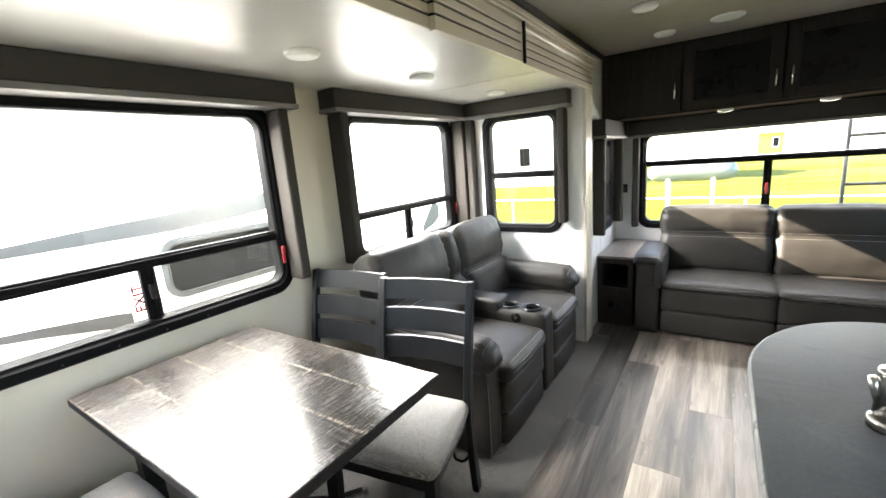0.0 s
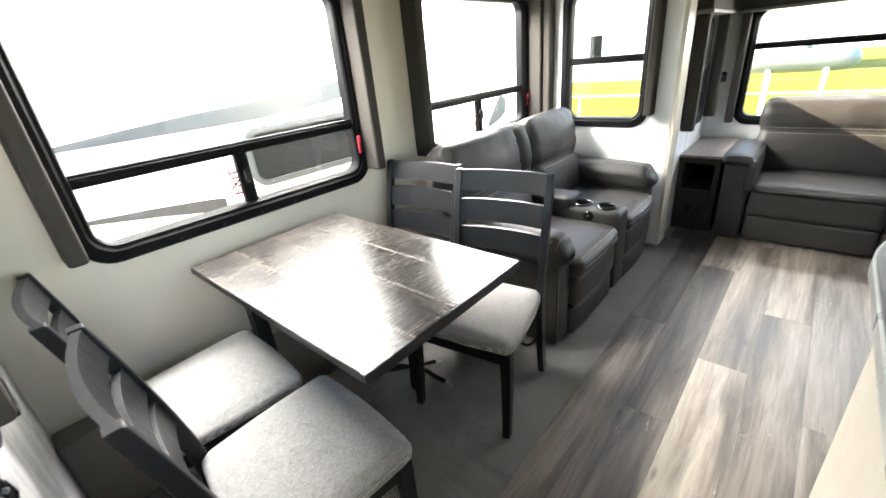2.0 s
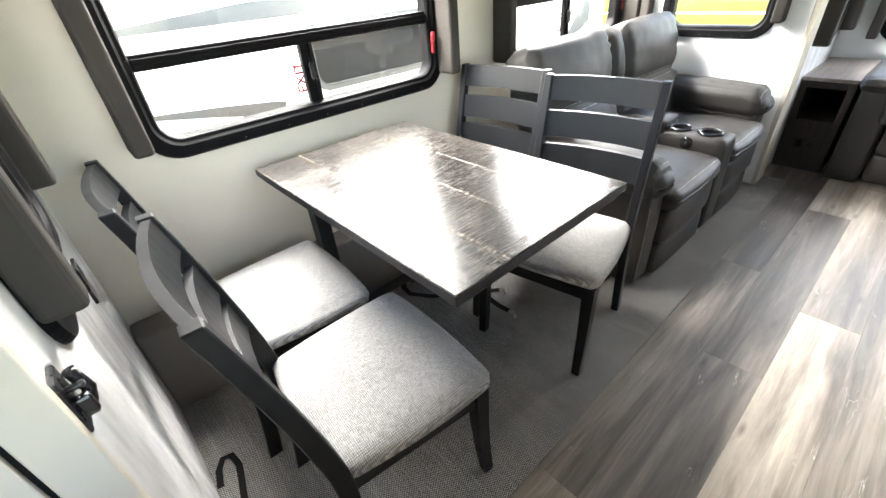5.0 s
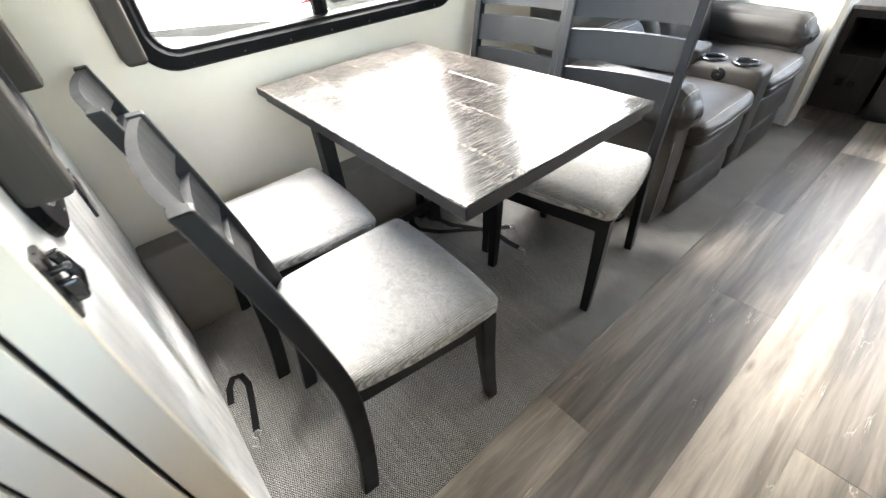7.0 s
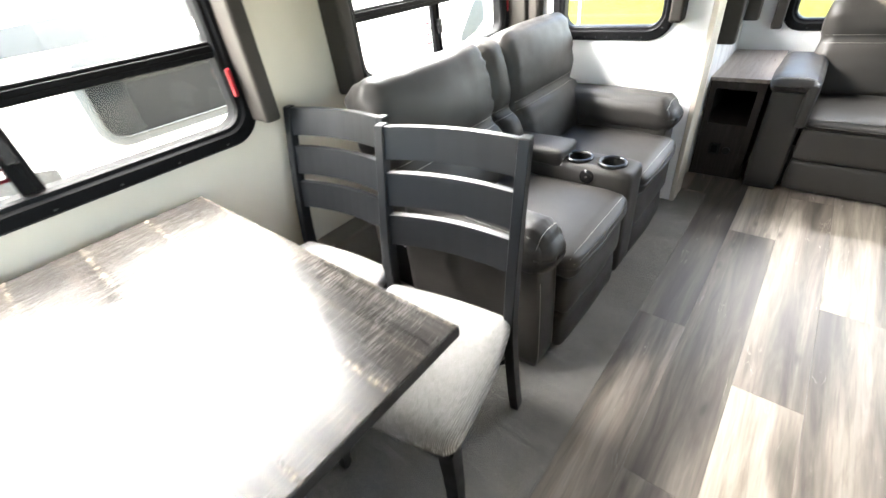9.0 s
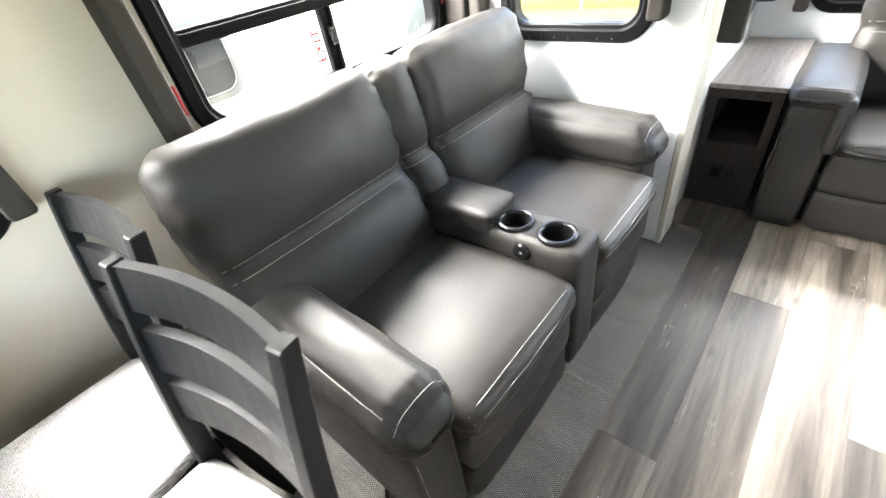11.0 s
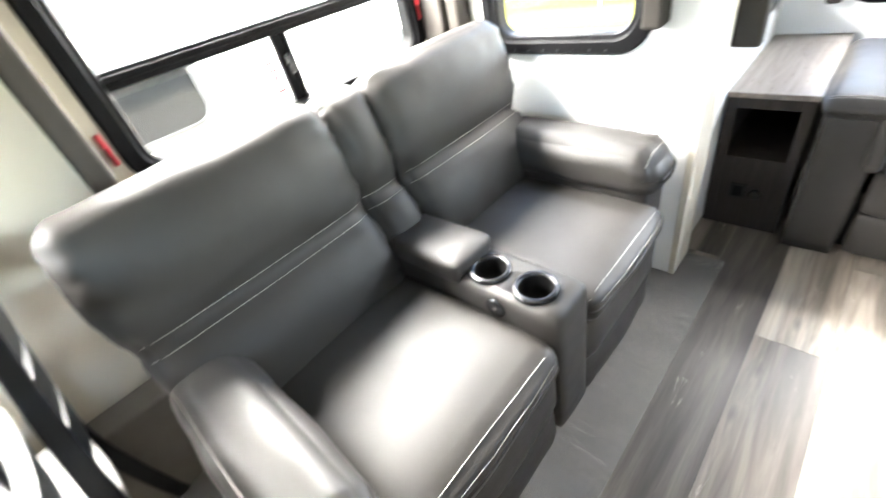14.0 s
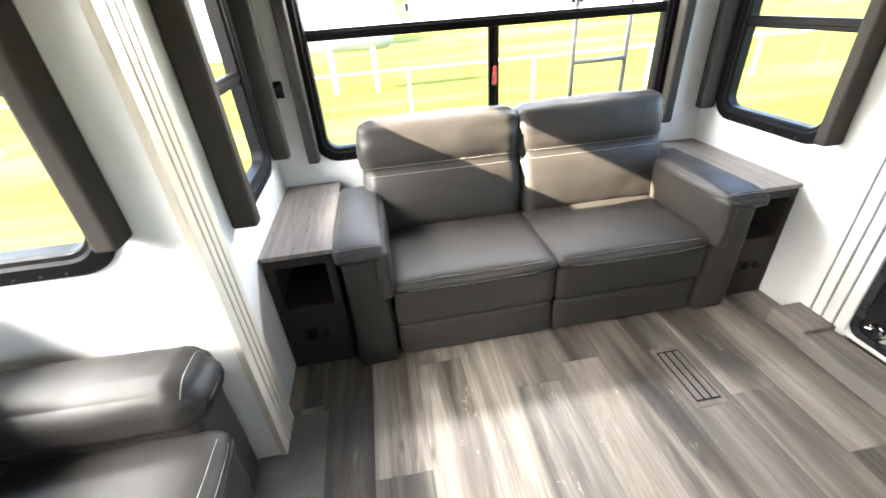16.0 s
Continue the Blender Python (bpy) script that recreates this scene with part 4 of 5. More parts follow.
def seat_unit(parent, u0, u1, d0, d1, z1, m, seed, base=0.02, panels=2, pad=0.105, puff=0.016):
    def nose(q, p):
        f = max(0.0, (p.y - 0.6) / 0.4)
        q.z -= 0.010 * f * f if p.z > 0 else 0.0
        return q
    seat = cushion("seat_cushion", (u0, d0, z1 - pad), (u1, d1, z1), LEATHER, parent, 0.034, 0.014, 16, m, 0.004, seed, nose)
    zt = z1 - pad + 0.012
    for k in range(panels):
        a = base + (zt - base) * k / panels
        b = base + (zt - base) * (k + 1) / panels
        cushion("front_panel", (u0 + 0.003, d1 - 0.12, a + 0.002), (u1 - 0.003, d1 - 0.014 - 0.010 * (panels - 1 - k), b - 0.002), LEATHER, parent, 0.02, puff, 10, m, 0.003, seed + k)
    n = 14
    us = [u0 + 0.014 + (u1 - u0 - 0.028) * k / n for k in range(n + 1)]
    down = (m.to_3x3() @ Vector((0, 0, -1))).normalized()
    back = (m.to_3x3() @ Vector((0, -1, 0))).normalized()
    line = laid_on(seat, [m @ Vector((u, d1 - 0.020, z1)) for u in us], down, 0.0008)
    stitch(parent, line)
    line = laid_on(seat, [m @ Vector((u, d1, z1 - 0.034)) for u in us], back, 0.0008)
    stitch(parent, line)


def bored(ob, x, y, r, z0, z1):
    """Cuts a round upright hole into a mesh."""
    bm = bmesh.new()
    bmesh.ops.create_cone(bm, cap_ends=True, segments=32, radius1=r, radius2=r, depth=z1 - z0, matrix=Matrix.Translation((x, y, (z0 + z1) / 2)))
    tool = finish("cutter", bm, LEATHER)
    cut = ob.modifiers.new("hole", "BOOLEAN")
    cut.object, cut.operation, cut.solver = tool, "DIFFERENCE", "EXACT"
    bpy.context.view_layer.update()
    me = bpy.data.meshes.new_from_object(ob.evaluated_get(bpy.context.evaluated_depsgraph_get()))
    ob.modifiers.clear()
    ob.data = me
    bpy.data.objects.remove(tool)


CUPRING = painted("black_cup_ring", (0.006, 0.006, 0.0065), 0.22, 0.05, 0.02, spec=0.4)
CUPBLACK = painted("black_cup_liner", (0.004, 0.004, 0.004), 0.5, 0.1, 0.05, spec=0.3)


def loveseat():
    t = empty("loveseat")
    # u runs towards the rear along y, d from the wall into the room
    m = Matrix(((0, 1, 0, XW + 0.04), (1, 0, 0, 0), (0, 0, 1, 0), (0, 0, 0, 1)))
    D = -0.535 - (XW + 0.04)
    box("base", XW + 0.12, -0.68, 1.90, 3.20, 0.03, 0.26, CHAIRWOOD, t)
    arm(t, 1.785, 1.94, 0.34, D - 0.025, 0.622, m, 1, -1)
    arm(t, 3.055, 3.245, 0.26, D - 0.035, 0.632, m, 2, 1)
    seat_unit(t, 1.935, 2.44, 0.30, D, 0.46, m, 3)
    seat_unit(t, 2.60, 3.082, 0.30, D, 0.46, m, 4)
    # console with lid and cup rings
    console = cushion("console", (2.438, 0.22, 0.04), (2.602, D - 0.012, 0.528), LEATHER, t, 0.028, 0.002, 10, m, 0.001, 9)
    for x in (-0.783, -0.644):
        bored(console, x, 2.51, 0.044, 0.44, 0.60)
    cushion("console_lid", (2.436, 0.40, 0.50), (2.596, 0.672, 0.574), LEATHER, t, 0.016, 0.006, 10, m, 0.002, 8)
    stitch(t, [m @ Vector((2.435, d, 0.535)) for d in (0.42, 0.50, 0.58, 0.655)])
    stitch(t, [m @ Vector((u, 0.6735, 0.535)) for u in (2.45, 2.52, 2.58)])
    for x in (-0.783, -0.644):
        lathe("cup_ring", [(0.058, 0.526), (0.058, 0.534), (0.055, 0.539), (0.048, 0.540), (0.0435, 0.537), (0.042, 0.530)], CUPRING, t, (x, 2.51, 0), caps=False)
        lathe("cup_well", [(0.0425, 0.534), (0.0415, 0.50), (0.040, 0.455), (0.001, 0.455)], CUPBLACK, t, (x, 2.51, 0), caps=False)
    lathe("power_button", [(0.03, 0.0), (0.028, -0.006), (0.012, -0.008), (0.004, -0.008)], CUPRING, t, (-0.718, 2.437, 0.487), 20, "y")
    lathe("button_dot", [(0.007, -0.0085), (0.005, -0.0095), (0.001, -0.0098)], CHROME, t, (-0.718, 2.437, 0.487), 12, "y")
    lean = dict(belly=0.034, dip=0.016, upright=0.14, tucks=0.016)
    back_cushion(t, 1.795, 2.432, 0.42, 1.022, 0.475, 21, m, 11, 0.47, **lean)
    back_cushion(t, 2.602, 3.205, 0.42, 1.022, 0.475, 21, m, 15, 0.47, **lean)
    back_cushion(t, 2.438, 2.598, 0.46, 1.005, 0.435, 21, m, 19, 0.43, **lean)
    return tagged(t, "grey leather reclining loveseat with cup holder console", "loveseat")


loveseat()


def sofa():
    t = empty("sofa")
    # u runs along x, d from the rear wall into the room
    m = Matrix(((1, 0, 0, 0), (0, -1, 0, YR - 0.10), (0, 0, 1, 0), (0, 0, 0, 1)))
    D = (YR - 0.10) - 3.62
    box("base", -0.24, 1.50, 3.70, YR - 0.12, 0.02, 0.25, CHAIRWOOD, t)
    slab_arm(t, -0.275, -0.088, 0.06, D + 0.022, 0.608, m, 31, 1)
    slab_arm(t, 1.288, 1.475, 0.06, D + 0.022, 0.608, m, 32, -1)
    seat_unit(t, -0.085, 0.598, 0.10, D, 0.42, m, 33, pad=0.062, puff=0.004)
    seat_unit(t, 0.602, 1.285, 0.10, D, 0.42, m, 34, pad=0.062, puff=0.004)
    back_cushion(t, -0.145, 0.592, 0.40, 0.935, 0.24, 15, m, 35, 0.56, soft=0.7, belly=0.022, dip=0.013, tucks=0.015)
    back_cushion(t, 0.608, 1.335, 0.40, 0.935, 0.24, 15, m, 38, 0.56, soft=0.7, belly=0.022, dip=0.013, tucks=0.015)
    return tagged(t, "two-seat grey leather sofa under the rear window", "sofa")


sofa()


def end_table(x0, x1):
    t = empty("side_table", (x0, 3.71, 0))
    t.matrix_world = Matrix()
    y0, y1, z = 3.705, YR - 0.003, 0.575
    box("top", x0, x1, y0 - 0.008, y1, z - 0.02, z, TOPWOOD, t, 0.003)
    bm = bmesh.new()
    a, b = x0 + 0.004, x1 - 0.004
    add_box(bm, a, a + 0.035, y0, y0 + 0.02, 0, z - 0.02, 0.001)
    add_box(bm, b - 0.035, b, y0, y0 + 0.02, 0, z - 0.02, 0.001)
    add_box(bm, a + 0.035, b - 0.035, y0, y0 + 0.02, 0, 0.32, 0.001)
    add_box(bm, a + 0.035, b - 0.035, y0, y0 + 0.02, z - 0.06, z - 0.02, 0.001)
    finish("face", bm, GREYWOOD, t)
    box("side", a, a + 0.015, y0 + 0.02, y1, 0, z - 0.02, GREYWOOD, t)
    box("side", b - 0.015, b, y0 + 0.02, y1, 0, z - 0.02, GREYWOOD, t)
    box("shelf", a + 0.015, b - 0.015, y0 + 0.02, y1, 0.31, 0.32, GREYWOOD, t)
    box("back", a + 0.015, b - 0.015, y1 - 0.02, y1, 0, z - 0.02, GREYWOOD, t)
    xc = (a + b) / 2
    box("outlet", xc - 0.058, xc + 0.0, y0 - 0.006, y0, 0.14, 0.205, CUPBLACK, t, 0.004)
    box("outlet_face", xc - 0.045, xc - 0.013, y0 - 0.0085, y0 - 0.0055, 0.152, 0.193, BLACK, t, 0.003)
    lathe("socket", [(0.021, 0.0), (0.021, -0.012), (0.016, -0.017), (0.011, -0.010)], CUPBLACK, t, (xc + 0.032, y0, 0.168), 20, "y")
    return tagged(t, "grey wood side table with an open niche beside the sofa", "side table", "side tables beside the sofa")


end_table(XL + 0.002, -0.285)
end_table(1.485, XR - 0.002)


# ---- kitchen island ----
def island():
    t = empty("kitchen_island", (0.7, 0.9, 0))
    t.matrix_world = Matrix()
    x0, x1, y0, y1, z = 0.315, 1.02, -0.55, 1.835, 0.90

    def outline(inset):
        pts = []
        a, b, c, d = x0 + inset, x1 - inset, y0 + inset, y1 - inset
        for cx, cy, rx, ry, s in ((a + 0.33, d - 0.42, 0.33, 0.42, 180), (b - 0.33, d - 0.42, 0.33, 0.42, 90)):
            for k in range(17):
                ang = radians(s - 90 * k / 16)
                pts.append((cx + rx * math.cos(ang), cy + ry * math.sin(ang)))
        return pts + [(b, c), (a, c)]

    def slab(name, mat, stack, smooth=False):
        bm = bmesh.new()
        rings = [[bm.verts.new((x, y, zz)) for x, y in outline(i)] for i, zz in stack]
        for A, B in zip(rings, rings[1:]):
            for k in range(len(A)):
                bm.faces.new((A[k], A[(k + 1) % len(A)], B[(k + 1) % len(A)], B[k]))
        bm.faces.new(rings[0]), bm.faces.new(rings[-1])
        return finish(name, bm, mat, t)

    slab("counter", STONE, [(0.006, z - 0.02), (0.0055, z - 0.001), (0.0075, z)])
    slab("edge_band", STONE_EDGE, [(0.004, z - 0.040), (0.0, z - 0.036), (0.0, z - 0.008), (0.004, z - 0.003), (0.0065, z - 0.003), (0.0065, z - 0.04)])
    box("body", x0 + 0.07, x1 - 0.05, y0 + 0.05, y1 - 0.30, 0.06, z - 0.041, TRIM, t, 0.003)
    box("toe_kick", x0 + 0.10, x1 - 0.08, y0 + 0.08, y1 - 0.33, 0.0, 0.06, CHAIRWOOD, t)
    for k in range(4):
        a = y0 + 0.07 + k * 0.50
        box("side_panel", x0 + 0.062, x0 + 0.07, a, a + 0.48, 0.10, z - 0.07, TRIM, t, 0.002)
    return tagged(t, "kitchen island with grey stone top and white base", "kitchen island")


island()

t = empty("faucet", (0.507, 1.266, 0.90))
lathe("collar", [(0.030, 0.0005), (0.030, 0.016), (0.028, 0.0185), (0.024, 0.019)], STEEL, t)
lathe("column", [(0.024, 0.014), (0.023, 0.10), (0.024, 0.104), (0.023, 0.11), (0.004, 0.11)], STEEL, t)
tube("lever", [(-0.020, -0.006, 0.055), (-0.027, -0.008, 0.075), (-0.031, -0.009, 0.096)], 0.007, STEEL, t, 10)
tube("spout", [(0.0, 0.0, 0.11), (0.0, 0.0, 0.34), (0.03, 0.0, 0.41), (0.09, 0.0, 0.43), (0.15, 0.0, 0.40), (0.17, 0.0, 0.32)], 0.015, STEEL, t, 14)
tagged(t, "brushed steel kitchen faucet on the island counter", "faucet")

# ---- right side ----
t = empty("fireplace_unit")
box("surround", XR - 0.016, XR + 0.018, 1.7, 3.298, 0.075, 1.2, WHITETRIM, t, 0.003)
o, q = (1.22, 0.56), (1.16, 0.50)
fr = frame_ring("bezel", [(rounded_loop(*o, 0.05), 0.0), (rounded_loop(*o, 0.05), 0.012), (rounded_loop(*q, 0.03), 0.012), (rounded_loop(*q, 0.03), 0.0)], RUBBER, t)
fr.matrix_local = plane_x(XR - 0.017, 2.680, 0.385, -1)
box("glass", XR - 0.024, XR - 0.018, 2.68 - 0.585, 2.68 + 0.585, 0.13, 0.64, FIREGLASS, t)
rg = random.Random(7)
bm = bmesh.new()
for k in range(160):
    a = 0.006 + 0.010 * rg.random()
    c = Vector((XR - 0.026 - 0.004 * rg.random(), 2.13 + 1.10 * rg.random(), 0.155 + 0.035 * rg.random()))
    add_box(bm, -a, a, -a, a, -a * 0.8, a * 0.8, 0, 1, Matrix.Translation(c) @ Euler((rg.random() * 3, rg.random() * 3, rg.random() * 3)).to_matrix().to_4x4() @ Matrix.Diagonal((0.25, 1, 1, 1)))
tagged(finish("ember_glass", bm, CHROME, t), "clear broken glass ember bed", kind="stuff")
tagged(t, "black glass electric fireplace in a white surround", "fireplace")
t = empty("slide_floor_step")
box("tread", XR - 0.118, XR - 0.017, 0.5, 3.335, 0.0, 0.066, TOPWOOD, t, 0.002)
box("nosing", XR - 0.165, XR - 0.1185, 0.5, 3.335, 0.0, 0.070, NOSING, t, 0.006)
tagged(t, "wood topped slide floor step with an taupe nosing", "step")
tagged(box("floor_block", XR - 0.155, XR - 0.0, 3.337, 3.50, 0.0, 0.085, TOPWOOD, bevel=0.004), "small grey wooden block covering the slide floor end", "trim block")

# ---- carpet, strap ----
tagged(box("carpet", XW, -0.395, Y0, 3.44, -0.008, 0.004, CARPET, bevel=0.002), kind="structure")
tagged(box("baseboard", XW, XW + 0.115, Y0, 1.88, 0.004, 0.365, STEPCOVER, bevel=0.01), kind="structure")
t = empty("wall_latch", (-0.578, Y0, 0.872))
box("plate", -0.03, 0.03, 0.0, 0.010, -0.05, 0.06, RUBBER, t, 0.004)
tube("catch", [(-0.014, 0.018, -0.03), (-0.016, 0.028, 0.0), (-0.014, 0.022, 0.045)], 0.010, RUBBER, t)
box("hook", 0.0, 0.018, 0.008, 0.03, -0.03, 0.01, RUBBER, t, 0.005)
lathe("pin", [(0.006, 0.0), (0.006, 0.03), (0.004, 0.034)], RUBBER, t, (0.01, 0.0, 0.03), 10, "y")
t.matrix_world = t.matrix_world @ Matrix.Scale(0.8, 4)
tagged(t, "black plastic travel latch on the white end wall", "latch")
t = empty("wall_outlet", (-1.26, Y0, 0.70))
box("plate", -0.035, 0.035, 0.0, 0.008, -0.055, 0.055, RUBBER, t, 0.003)
tagged(t, "black outlet plate on the white end wall", "outlet")


def strap(name, pts, width, label):
    """Flat webbing laid along points."""
    bm = bmesh.new()
    pts = [Vector(p) for p in pts]
    rows = []
    for k, p in enumerate(pts):
        d = (pts[min(k + 1, len(pts) - 1)] - pts[max(k - 1, 0)])
        side = Vector((d.y, -d.x, 0)).normalized() * width / 2 if Vector((d.x, d.y)).length > 1e-4 else Vector((width / 2, 0, 0))
        rows.append([bm.verts.new(p + side), bm.verts.new(p - side), bm.verts.new(p - side + Vector((0, 0, 0.0025))), bm.verts.new(p + side + Vector((0, 0, 0.0025)))])
    for A, B in zip(rows, rows[1:]):
        for k in range(4):
            bm.faces.new((A[k], A[(k + 1) % 4], B[(k + 1) % 4], B[k]))
    bm.faces.new(rows[0]), bm.faces.new(rows[-1])
    t = empty(name)
    finish("webbing", bm, WEBBING, t)
    e = pts[-1]
    loop = [e + Vector((0.012 * math.cos(a) + 0.012, 0.012 * math.sin(a), 0.005)) for a in [k * math.pi / 6 for k in range(12)]]
    tube("clip", loop, 0.003, CHROME, t, 6, True)
    tube("hook", [e + Vector((0.02, 0, 0.005)), e + Vector((0.04, -0.004, 0.006)), e + Vector((0.05, -0.016, 0.006)), e + Vector((0.04, -0.024, 0.006))], 0.0035, CHROME, t, 6)
    return tagged(t, label, "strap", "tie straps on the carpet")


strap("tie_strap", [(-1.03, 0.103, 0.006), (-1.09, 0.118, 0.010), (-1.118, 0.140, 0.012), (-1.110, 0.165, 0.012), (-1.06, 0.172, 0.010), (-0.984, 0.155, 0.007), (-0.924, 0.140, 0.006), (-0.885, 0.130, 0.006)], 0.020, "black webbing tie strap with chrome clip by the end wall")
strap("tie_strap", [(-1.40, 1.20, 0.006), (-1.31, 1.20, 0.014), (-1.23, 1.22, 0.010), (-1.16, 1.27, 0.006), (-1.09, 1.306, 0.006), (-1.02, 1.315, 0.012), (-0.956, 1.311, 0.008), (-0.90, 1.317, 0.006)], 0.025, "black webbing tie strap lying under the table")
strap("tie_strap", [(-1.44, 1.13, 0.006), (-1.37, 1.09, 0.018), (-1.31, 1.08, 0.020), (-1.22, 1.14, 0.018), (-1.135, 1.239, 0.022), (-1.07, 1.32, 0.020), (-1.03, 1.40, 0.006)], 0.025, "black webbing tie strap crossing another under the table")

t = empty("power_cord")
tube("cable", [(-0.80, 1.80, 0.010), (-0.755, 1.755, 0.010), (-0.722, 1.752, 0.012), (-0.706, 1.767, 0.016), (-0.702, 1.80, 0.022), (-0.712, 1.828, 0.030)], 0.0065, WEBBING, t, 8)
tagged(t, "black power cord looped on the carpet beside the loveseat", "cord")

# ---- floor vent ----
t = empty("floor_vent", (1.03, 3.30, 0.0))
box("rim", -0.066, 0.066, -0.15, 0.15, -0.002, 0.004, TOPWOOD, t, 0.0015)
# black sheet stands in for the shade down between the bars
box("slot_shade", -0.050, 0.050, -0.128, 0.128, 0.003, 0.0045, CUPBLACK, t)
for k in (-1, 0, 1):
    box("bar", k * 0.032 - 0.0115, k * 0.032 + 0.0115, -0.120, 0.120, 0.004, 0.0065, TOPWOOD, t, 0.001)
tagged(t, "flush grey floor register with three bars", "floor vent")

# ---- outdoors ----
bm = bmesh.new()
bmesh.ops.create_grid(bm, x_segments=40, y_segments=40, size=400)
for v in bm.verts:
    v.co.z = -0.95
tagged(finish("ground", bm, GRASS), kind="structure")


# pale slab added for gravel and sky washed out to white beyond the grass
tagged(box("washed_out_ground", -220, 220, 54, 398, -1.05, -0.935, GRAVEL), kind="structure")


def trailer():
    t = empty("white_trailer")
    x = -2.17
    bm = bmesh.new()
    # nose steps in this roofline are made up to shape the sofa's sun patch
    prof = [(-6.0, -0.45), (-6.0, 2.5), (-5.9, 2.6), (2.6, 2.6), (2.9, 2.52), (3.40, 2.25), (3.50, 2.0), (3.54, 1.93), (3.64, 1.925), (3.70, 2.0), (3.92, 1.93), (4.02, 1.5), (4.08, 1.1), (4.08, -0.3), (3.95, -0.45)]
    sides = [[bm.verts.new((xx, yy, zz)) for yy, zz in prof] for xx in (x, x - 2.4)]
    bm.faces.new(sides[0]), bm.faces.new(sides[1])
    for k in range(len(prof)):
        bm.faces.new((sides[0][k], sides[0][(k + 1) % len(prof)], sides[1][(k + 1) % len(prof)], sides[1][k]))
    bmesh.ops.bevel(bm, geom=list(bm.edges), offset=0.02, segments=2, affect="EDGES")
    finish("body", bm, TRAILER, t)
    box("chassis", x - 2.2, x - 0.2, -5.6, 3.4, -0.62, -0.45, RUBBER, t)
    for y in (-1.0, -2.0):
        lathe("wheel", [(0.36, -0.12), (0.38, -0.06), (0.38, 0.06), (0.36, 0.12)], RUBBER, t, (x - 0.25, y, -0.57), 28, "x")

    def decal(name, rows, mat):
        bm = bmesh.new()
        top = [bm.verts.new((x + 0.004, y, z1)) for y, z0, z1 in rows]
        low = [bm.verts.new((x + 0.004, y, z0)) for y, z0, z1 in rows]
        for k in range(len(rows) - 1):
            bm.faces.new((low[k], low[k + 1], top[k + 1], top[k]))
        finish(name, bm, mat, t)

    decal("decal_swoosh", [(0.30, 1.165, 1.17), (0.7, 1.165, 1.21), (1.0, 1.165, 1.235), (1.34, 1.165, 1.255), (1.7, 1.185, 1.285), (1.95, 1.21, 1.315), (2.5, 1.27, 1.37)], SWOOSH)
    decal("decal_stripe", [(-0.6, 0.862, 0.864), (0.5, 0.845, 0.868), (0.75, 0.80, 0.845), (1.0, 0.745, 0.815), (1.08, 0.725, 0.80)], SWOOSHD)
    decal("decal_tail", [(3.55, 0.75, 0.80), (3.75, 0.80, 1.02), (3.85, 0.86, 0.98)], SWOOSH)
    y0, y1, z0, z1 = 1.25, 2.50, 0.80, 1.125
    ww, wh = y1 - y0, z1 - z0
    wd = empty("window", (x, (y0 + y1) / 2, (z0 + z1) / 2), -90)
    wd.parent = t
    frame_ring("window_frame", [(rounded_loop(ww, wh, 0.09), 0.0), (rounded_loop(ww, wh, 0.09), 0.015), (rounded_loop(ww - 0.05, wh - 0.05, 0.07), 0.015), (rounded_loop(ww - 0.05, wh - 0.05, 0.07), 0.0)], SWOOSH, wd)
    frame_ring("window_bead", [(rounded_loop(ww - 0.05, wh - 0.05, 0.07), 0.0), (rounded_loop(ww - 0.05, wh - 0.05, 0.07), 0.018), (rounded_loop(ww - 0.066, wh - 0.066, 0.062), 0.018), (rounded_loop(ww - 0.066, wh - 0.066, 0.062), 0.0)], BEADGREY, wd)
    bm = bmesh.new()
    bm.faces.new([bm.verts.new((a, 0.008, b)) for a, b in rounded_loop(ww - 0.04, wh - 0.04, 0.07)])
    finish("window_glass", bm, TINTED, wd)
    box("window_rail", -ww / 2 + 0.03, ww / 2 - 0.03, 0.006, 0.014, 0.075, 0.09, RUBBER, wd)
    return tagged(t, "white travel trailer with grey swoosh decals parked alongside", "trailer")


trailer()

t = empty("propane_tank", (-0.55, 16.0, -0.95))
lathe("tank", [(0.02, -1.25), (0.14, -1.22), (0.24, -1.12), (0.29, -0.98), (0.30, -0.8), (0.30, 0.8), (0.29, 0.98), (0.24, 1.12), (0.14, 1.22), (0.02, 1.25)], TANK, t, (0, 0, 1.42), 28, "x")
lathe("dome", [(0.12, 1.66), (0.12, 1.76), (0.10, 1.82), (0.02, 1.84)], TANK, t, (0.1, 0, 0), 20)
for sx in (-0.62, 0.62):
    box("stand", sx - 0.05, sx + 0.05, -0.24, -0.16, 0.0, 1.22, WHITEPAINT, t, 0.01)
    box("stand", sx - 0.05, sx + 0.05, 0.16, 0.24, 0.0, 1.22, WHITEPAINT, t, 0.01)
    box("saddle", sx - 0.06, sx + 0.06, -0.28, 0.28, 1.08, 1.18, WHITEPAINT, t, 0.01)
tagged(t, "silver horizontal propane tank on white stands in the grass", "propane tank")


def fence(name, x0, x1, y, n):
    t = empty(name, (x0, y, -0.95))
    step = (x1 - x0) / n
    for k in range(n + 1):
        box("post", k * step - 0.022, k * step + 0.022, -0.022, 0.022, 0, 1.0, WHITEPAINT, t, 0.006)
    for a, b in ((0.945, 0.98),):
        box("fence_rail", 0, x1 - x0, -0.02, 0.02, a, b, WHITEPAINT, t, 0.004)
    return tagged(t, "white rail fence across the grass", "fence")


fence("rail_fence", -14.3, 21.9, 12.6, 12)


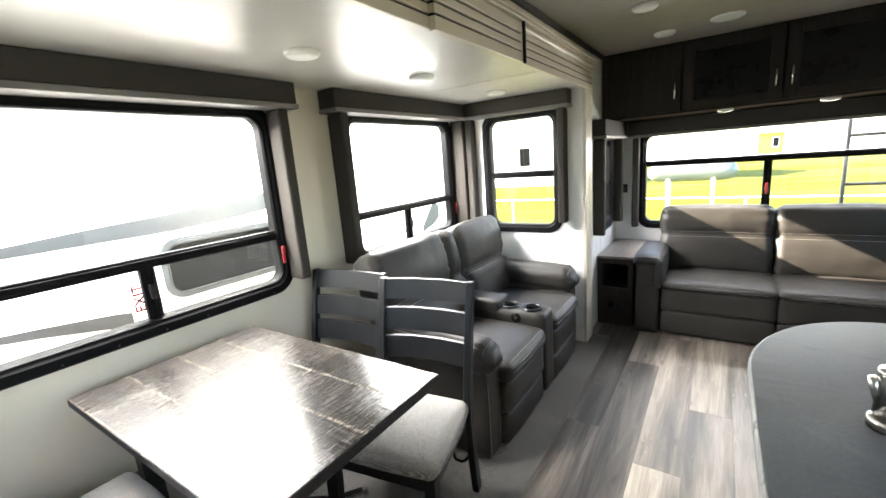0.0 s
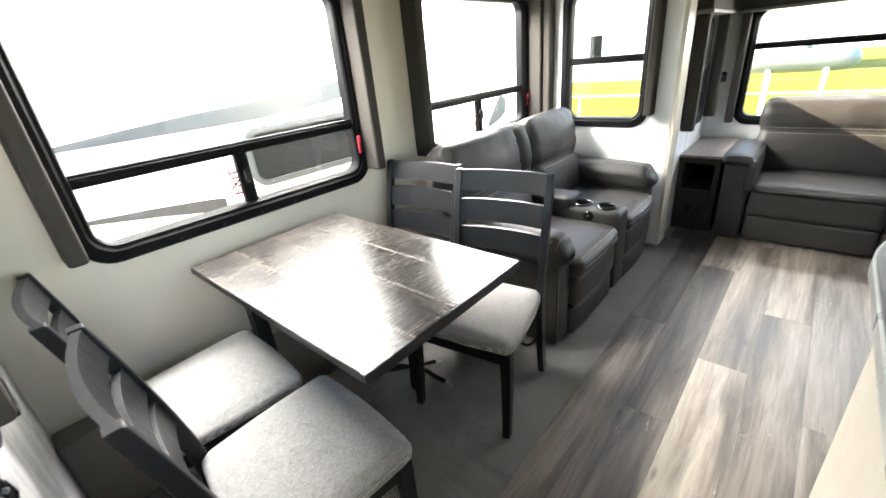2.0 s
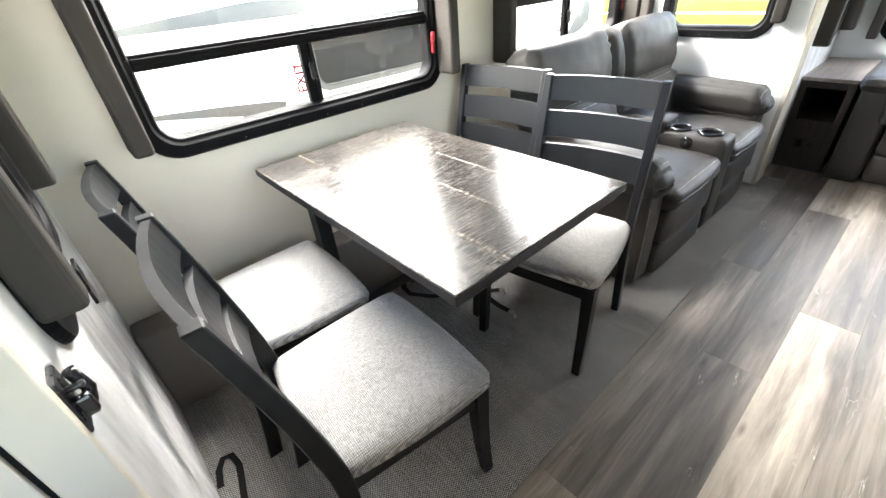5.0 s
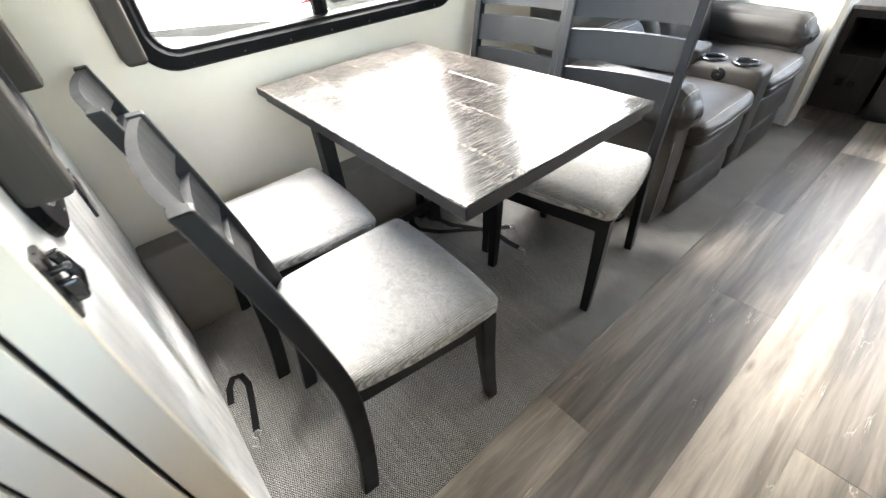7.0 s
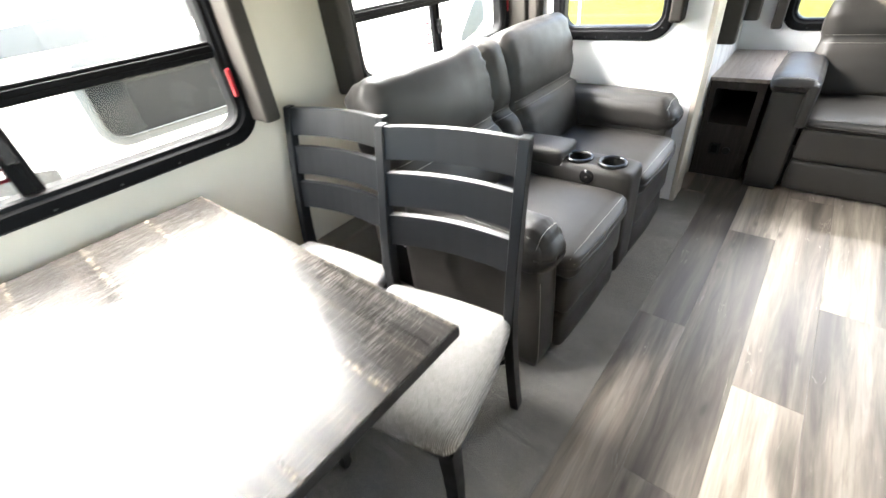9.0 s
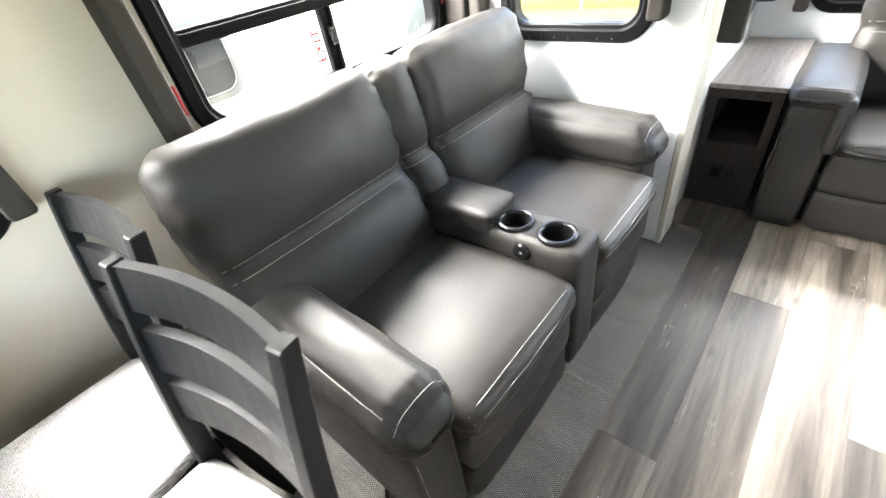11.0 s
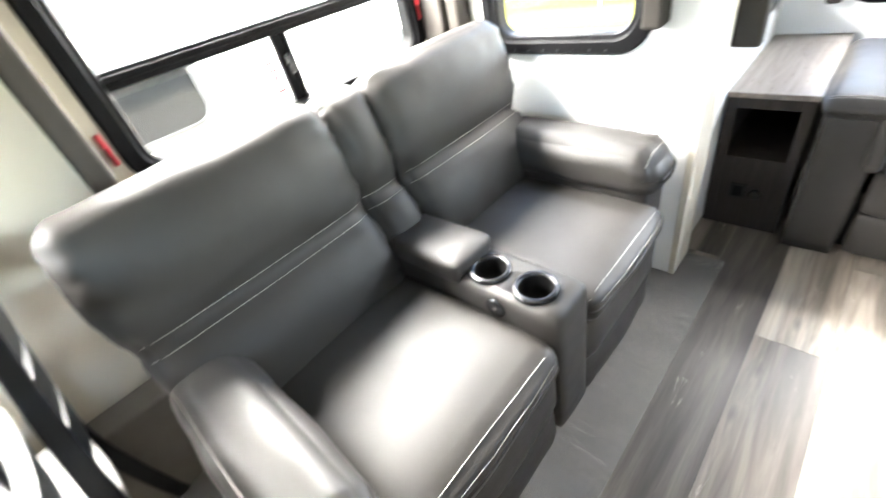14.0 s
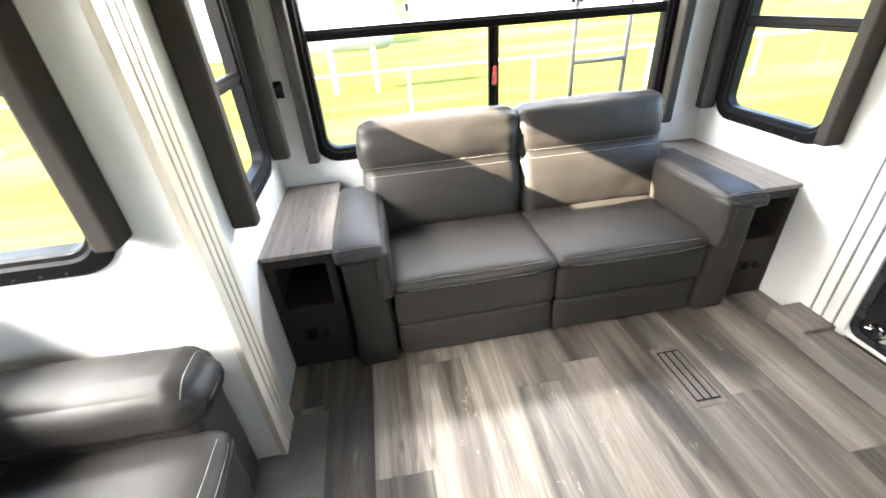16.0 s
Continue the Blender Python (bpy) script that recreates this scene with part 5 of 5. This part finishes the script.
def shed(x, y, w, d, h, wall, roof, label, panes):
    """A low building with a gabled roof and windows in the wall that faces the trailers."""
    t = empty("shed", (x, y, -0.95))
    box("wall", -w / 2, w / 2, -d / 2, d / 2, 0, h, wall, t)
    bm = bmesh.new()
    a, b, c = w / 2 + 0.3, d / 2 + 0.3, h + d * 0.2
    vs = [bm.verts.new(p) for p in ((-a, -b, h), (-a, b, h), (-a, 0, c), (a, -b, h), (a, b, h), (a, 0, c))]
    for f in ((0, 2, 1), (3, 4, 5), (0, 3, 5, 2), (1, 2, 5, 4), (0, 1, 4, 3)):
        bm.faces.new([vs[k] for k in f])
    finish("roof", bm, roof, t)
    for px, pw, z0, z1 in panes:
        win = empty("window")
        win.parent = t
        box("window_frame", px - pw / 2 - 0.08, px + pw / 2 + 0.08, -d / 2 - 0.05, -d / 2 - 0.002, z0 - 0.08, z1 + 0.08, WHITEPAINT, win, 0.01)
        box("window_glass", px - pw / 2, px + pw / 2, -d / 2 - 0.06, -d / 2 - 0.051, z0, z1, TINTED, win)
    return tagged(t, label, "building")


shed(-13.5, 33.0, 12.0, 6.0, 5.2, TRAILER, WHITEPAINT, "long white low building beyond the grass", ((1.6, 0.8, 1.5, 2.8), (-3.0, 1.2, 1.5, 2.8)))
shed(5.6, 72.0, 2.6, 2.4, 2.6, painted("ochre_boards", (0.42, 0.25, 0.03), 0.7), painted("brown_roof", (0.16, 0.09, 0.05), 0.7), "small ochre yellow shed with brown roof beyond the fence", ((0.5, 0.6, 0.9, 2.0),))
shed(22.0, 44.0, 16.0, 6.0, 3.4, TRAILER, WHITEPAINT, "white low building far beyond the fence", ((-4.0, 1.2, 1.2, 2.3), (0.0, 1.2, 1.2, 2.3), (4.0, 1.2, 1.2, 2.3)))

t = empty("ladder", (0, YR + 0.13, 0))
for x in (1.005, 1.30):
    tube("side_rail", [(x, 0, -0.4), (x, 0, 2.3)], 0.013, LADDERGREY, t)
for z in (0.67, 1.02, 1.37, 1.72):
    tube("rung", [(1.005, 0, z), (1.30, 0, z)], 0.012, LADDERGREY, t)
for x in (1.005, 1.30):
    tube("bracket", [(x, 0, 0.30), (x, -0.07, 0.30)], 0.012, LADDERGREY, t)
tagged(t, "grey metal ladder fixed outside the rear window", "ladder")

# ---- floor planks, last ----
floor = tagged(empty("floor"), kind="structure")
W = 0.193
plank_mesh = {}
ENDS = {0: 0.85, 1: 1.65, 2: 2.125, 3: 1.21, 4: 3.387, 5: 2.0, 6: 2.75, 7: 2.35, 8: 3.18, 9: 2.9, 10: 2.4}
TONES = {(0, -1): 0, (0, 0): 1, (0, 1): 2, (1, -1): 2, (1, 0): 1, (1, 1): 0, (2, -1): 0, (2, 0): 1, (3, -1): 0, (3, 0): 1, (3, 1): 0, (4, -2): 0, (4, -1): 2, (4, 0): 1, (5, -1): 0, (5, 0): 1, (6, 0): 1, (8, 0): 1}
rng = random.Random(4)
x_left = -0.415 - W
col = -1
x = x_left
while x < XR + 0.02:
    x1 = min(x + W, XR + 0.03)
    end = ENDS.get(col, 2.0)
    start = end - 1.47 * math.ceil((end - YB) / 1.47)
    row = -math.ceil((end - YB) / 1.47)
    while start < YR:
        a, b = max(start, YB if col >= 0 else 3.442), min(start + 1.47, YR)
        if b - a > 0.02:
            key = (round(x1 - x, 3), round(b - a, 3))
            if key not in plank_mesh:
                bm = bmesh.new()
                add_box(bm, 0.0002, x1 - x - 0.0002, 0.0003, b - a - 0.0003, -0.008, 0.0, 0.0006, 1)
                me = bpy.data.meshes.new("plank")
                bmesh.ops.recalc_face_normals(bm, faces=bm.faces)
                bm.to_mesh(me)
                bm.free()
                me.materials.append(PLANKS[1])
                plank_mesh[key] = me
            ob = new("plank", plank_mesh[key])
            ob.location = (x, a, 0)
            ob.parent = floor
            ob.material_slots[0].link = "OBJECT"
            tone = TONES.get((col, row), rng.choice((0, 0, 1, 1, 2)))
            ob.material_slots[0].material = PLANKS[tone]
        start += 1.47
        row += 1
    x, col = x1, col + 1
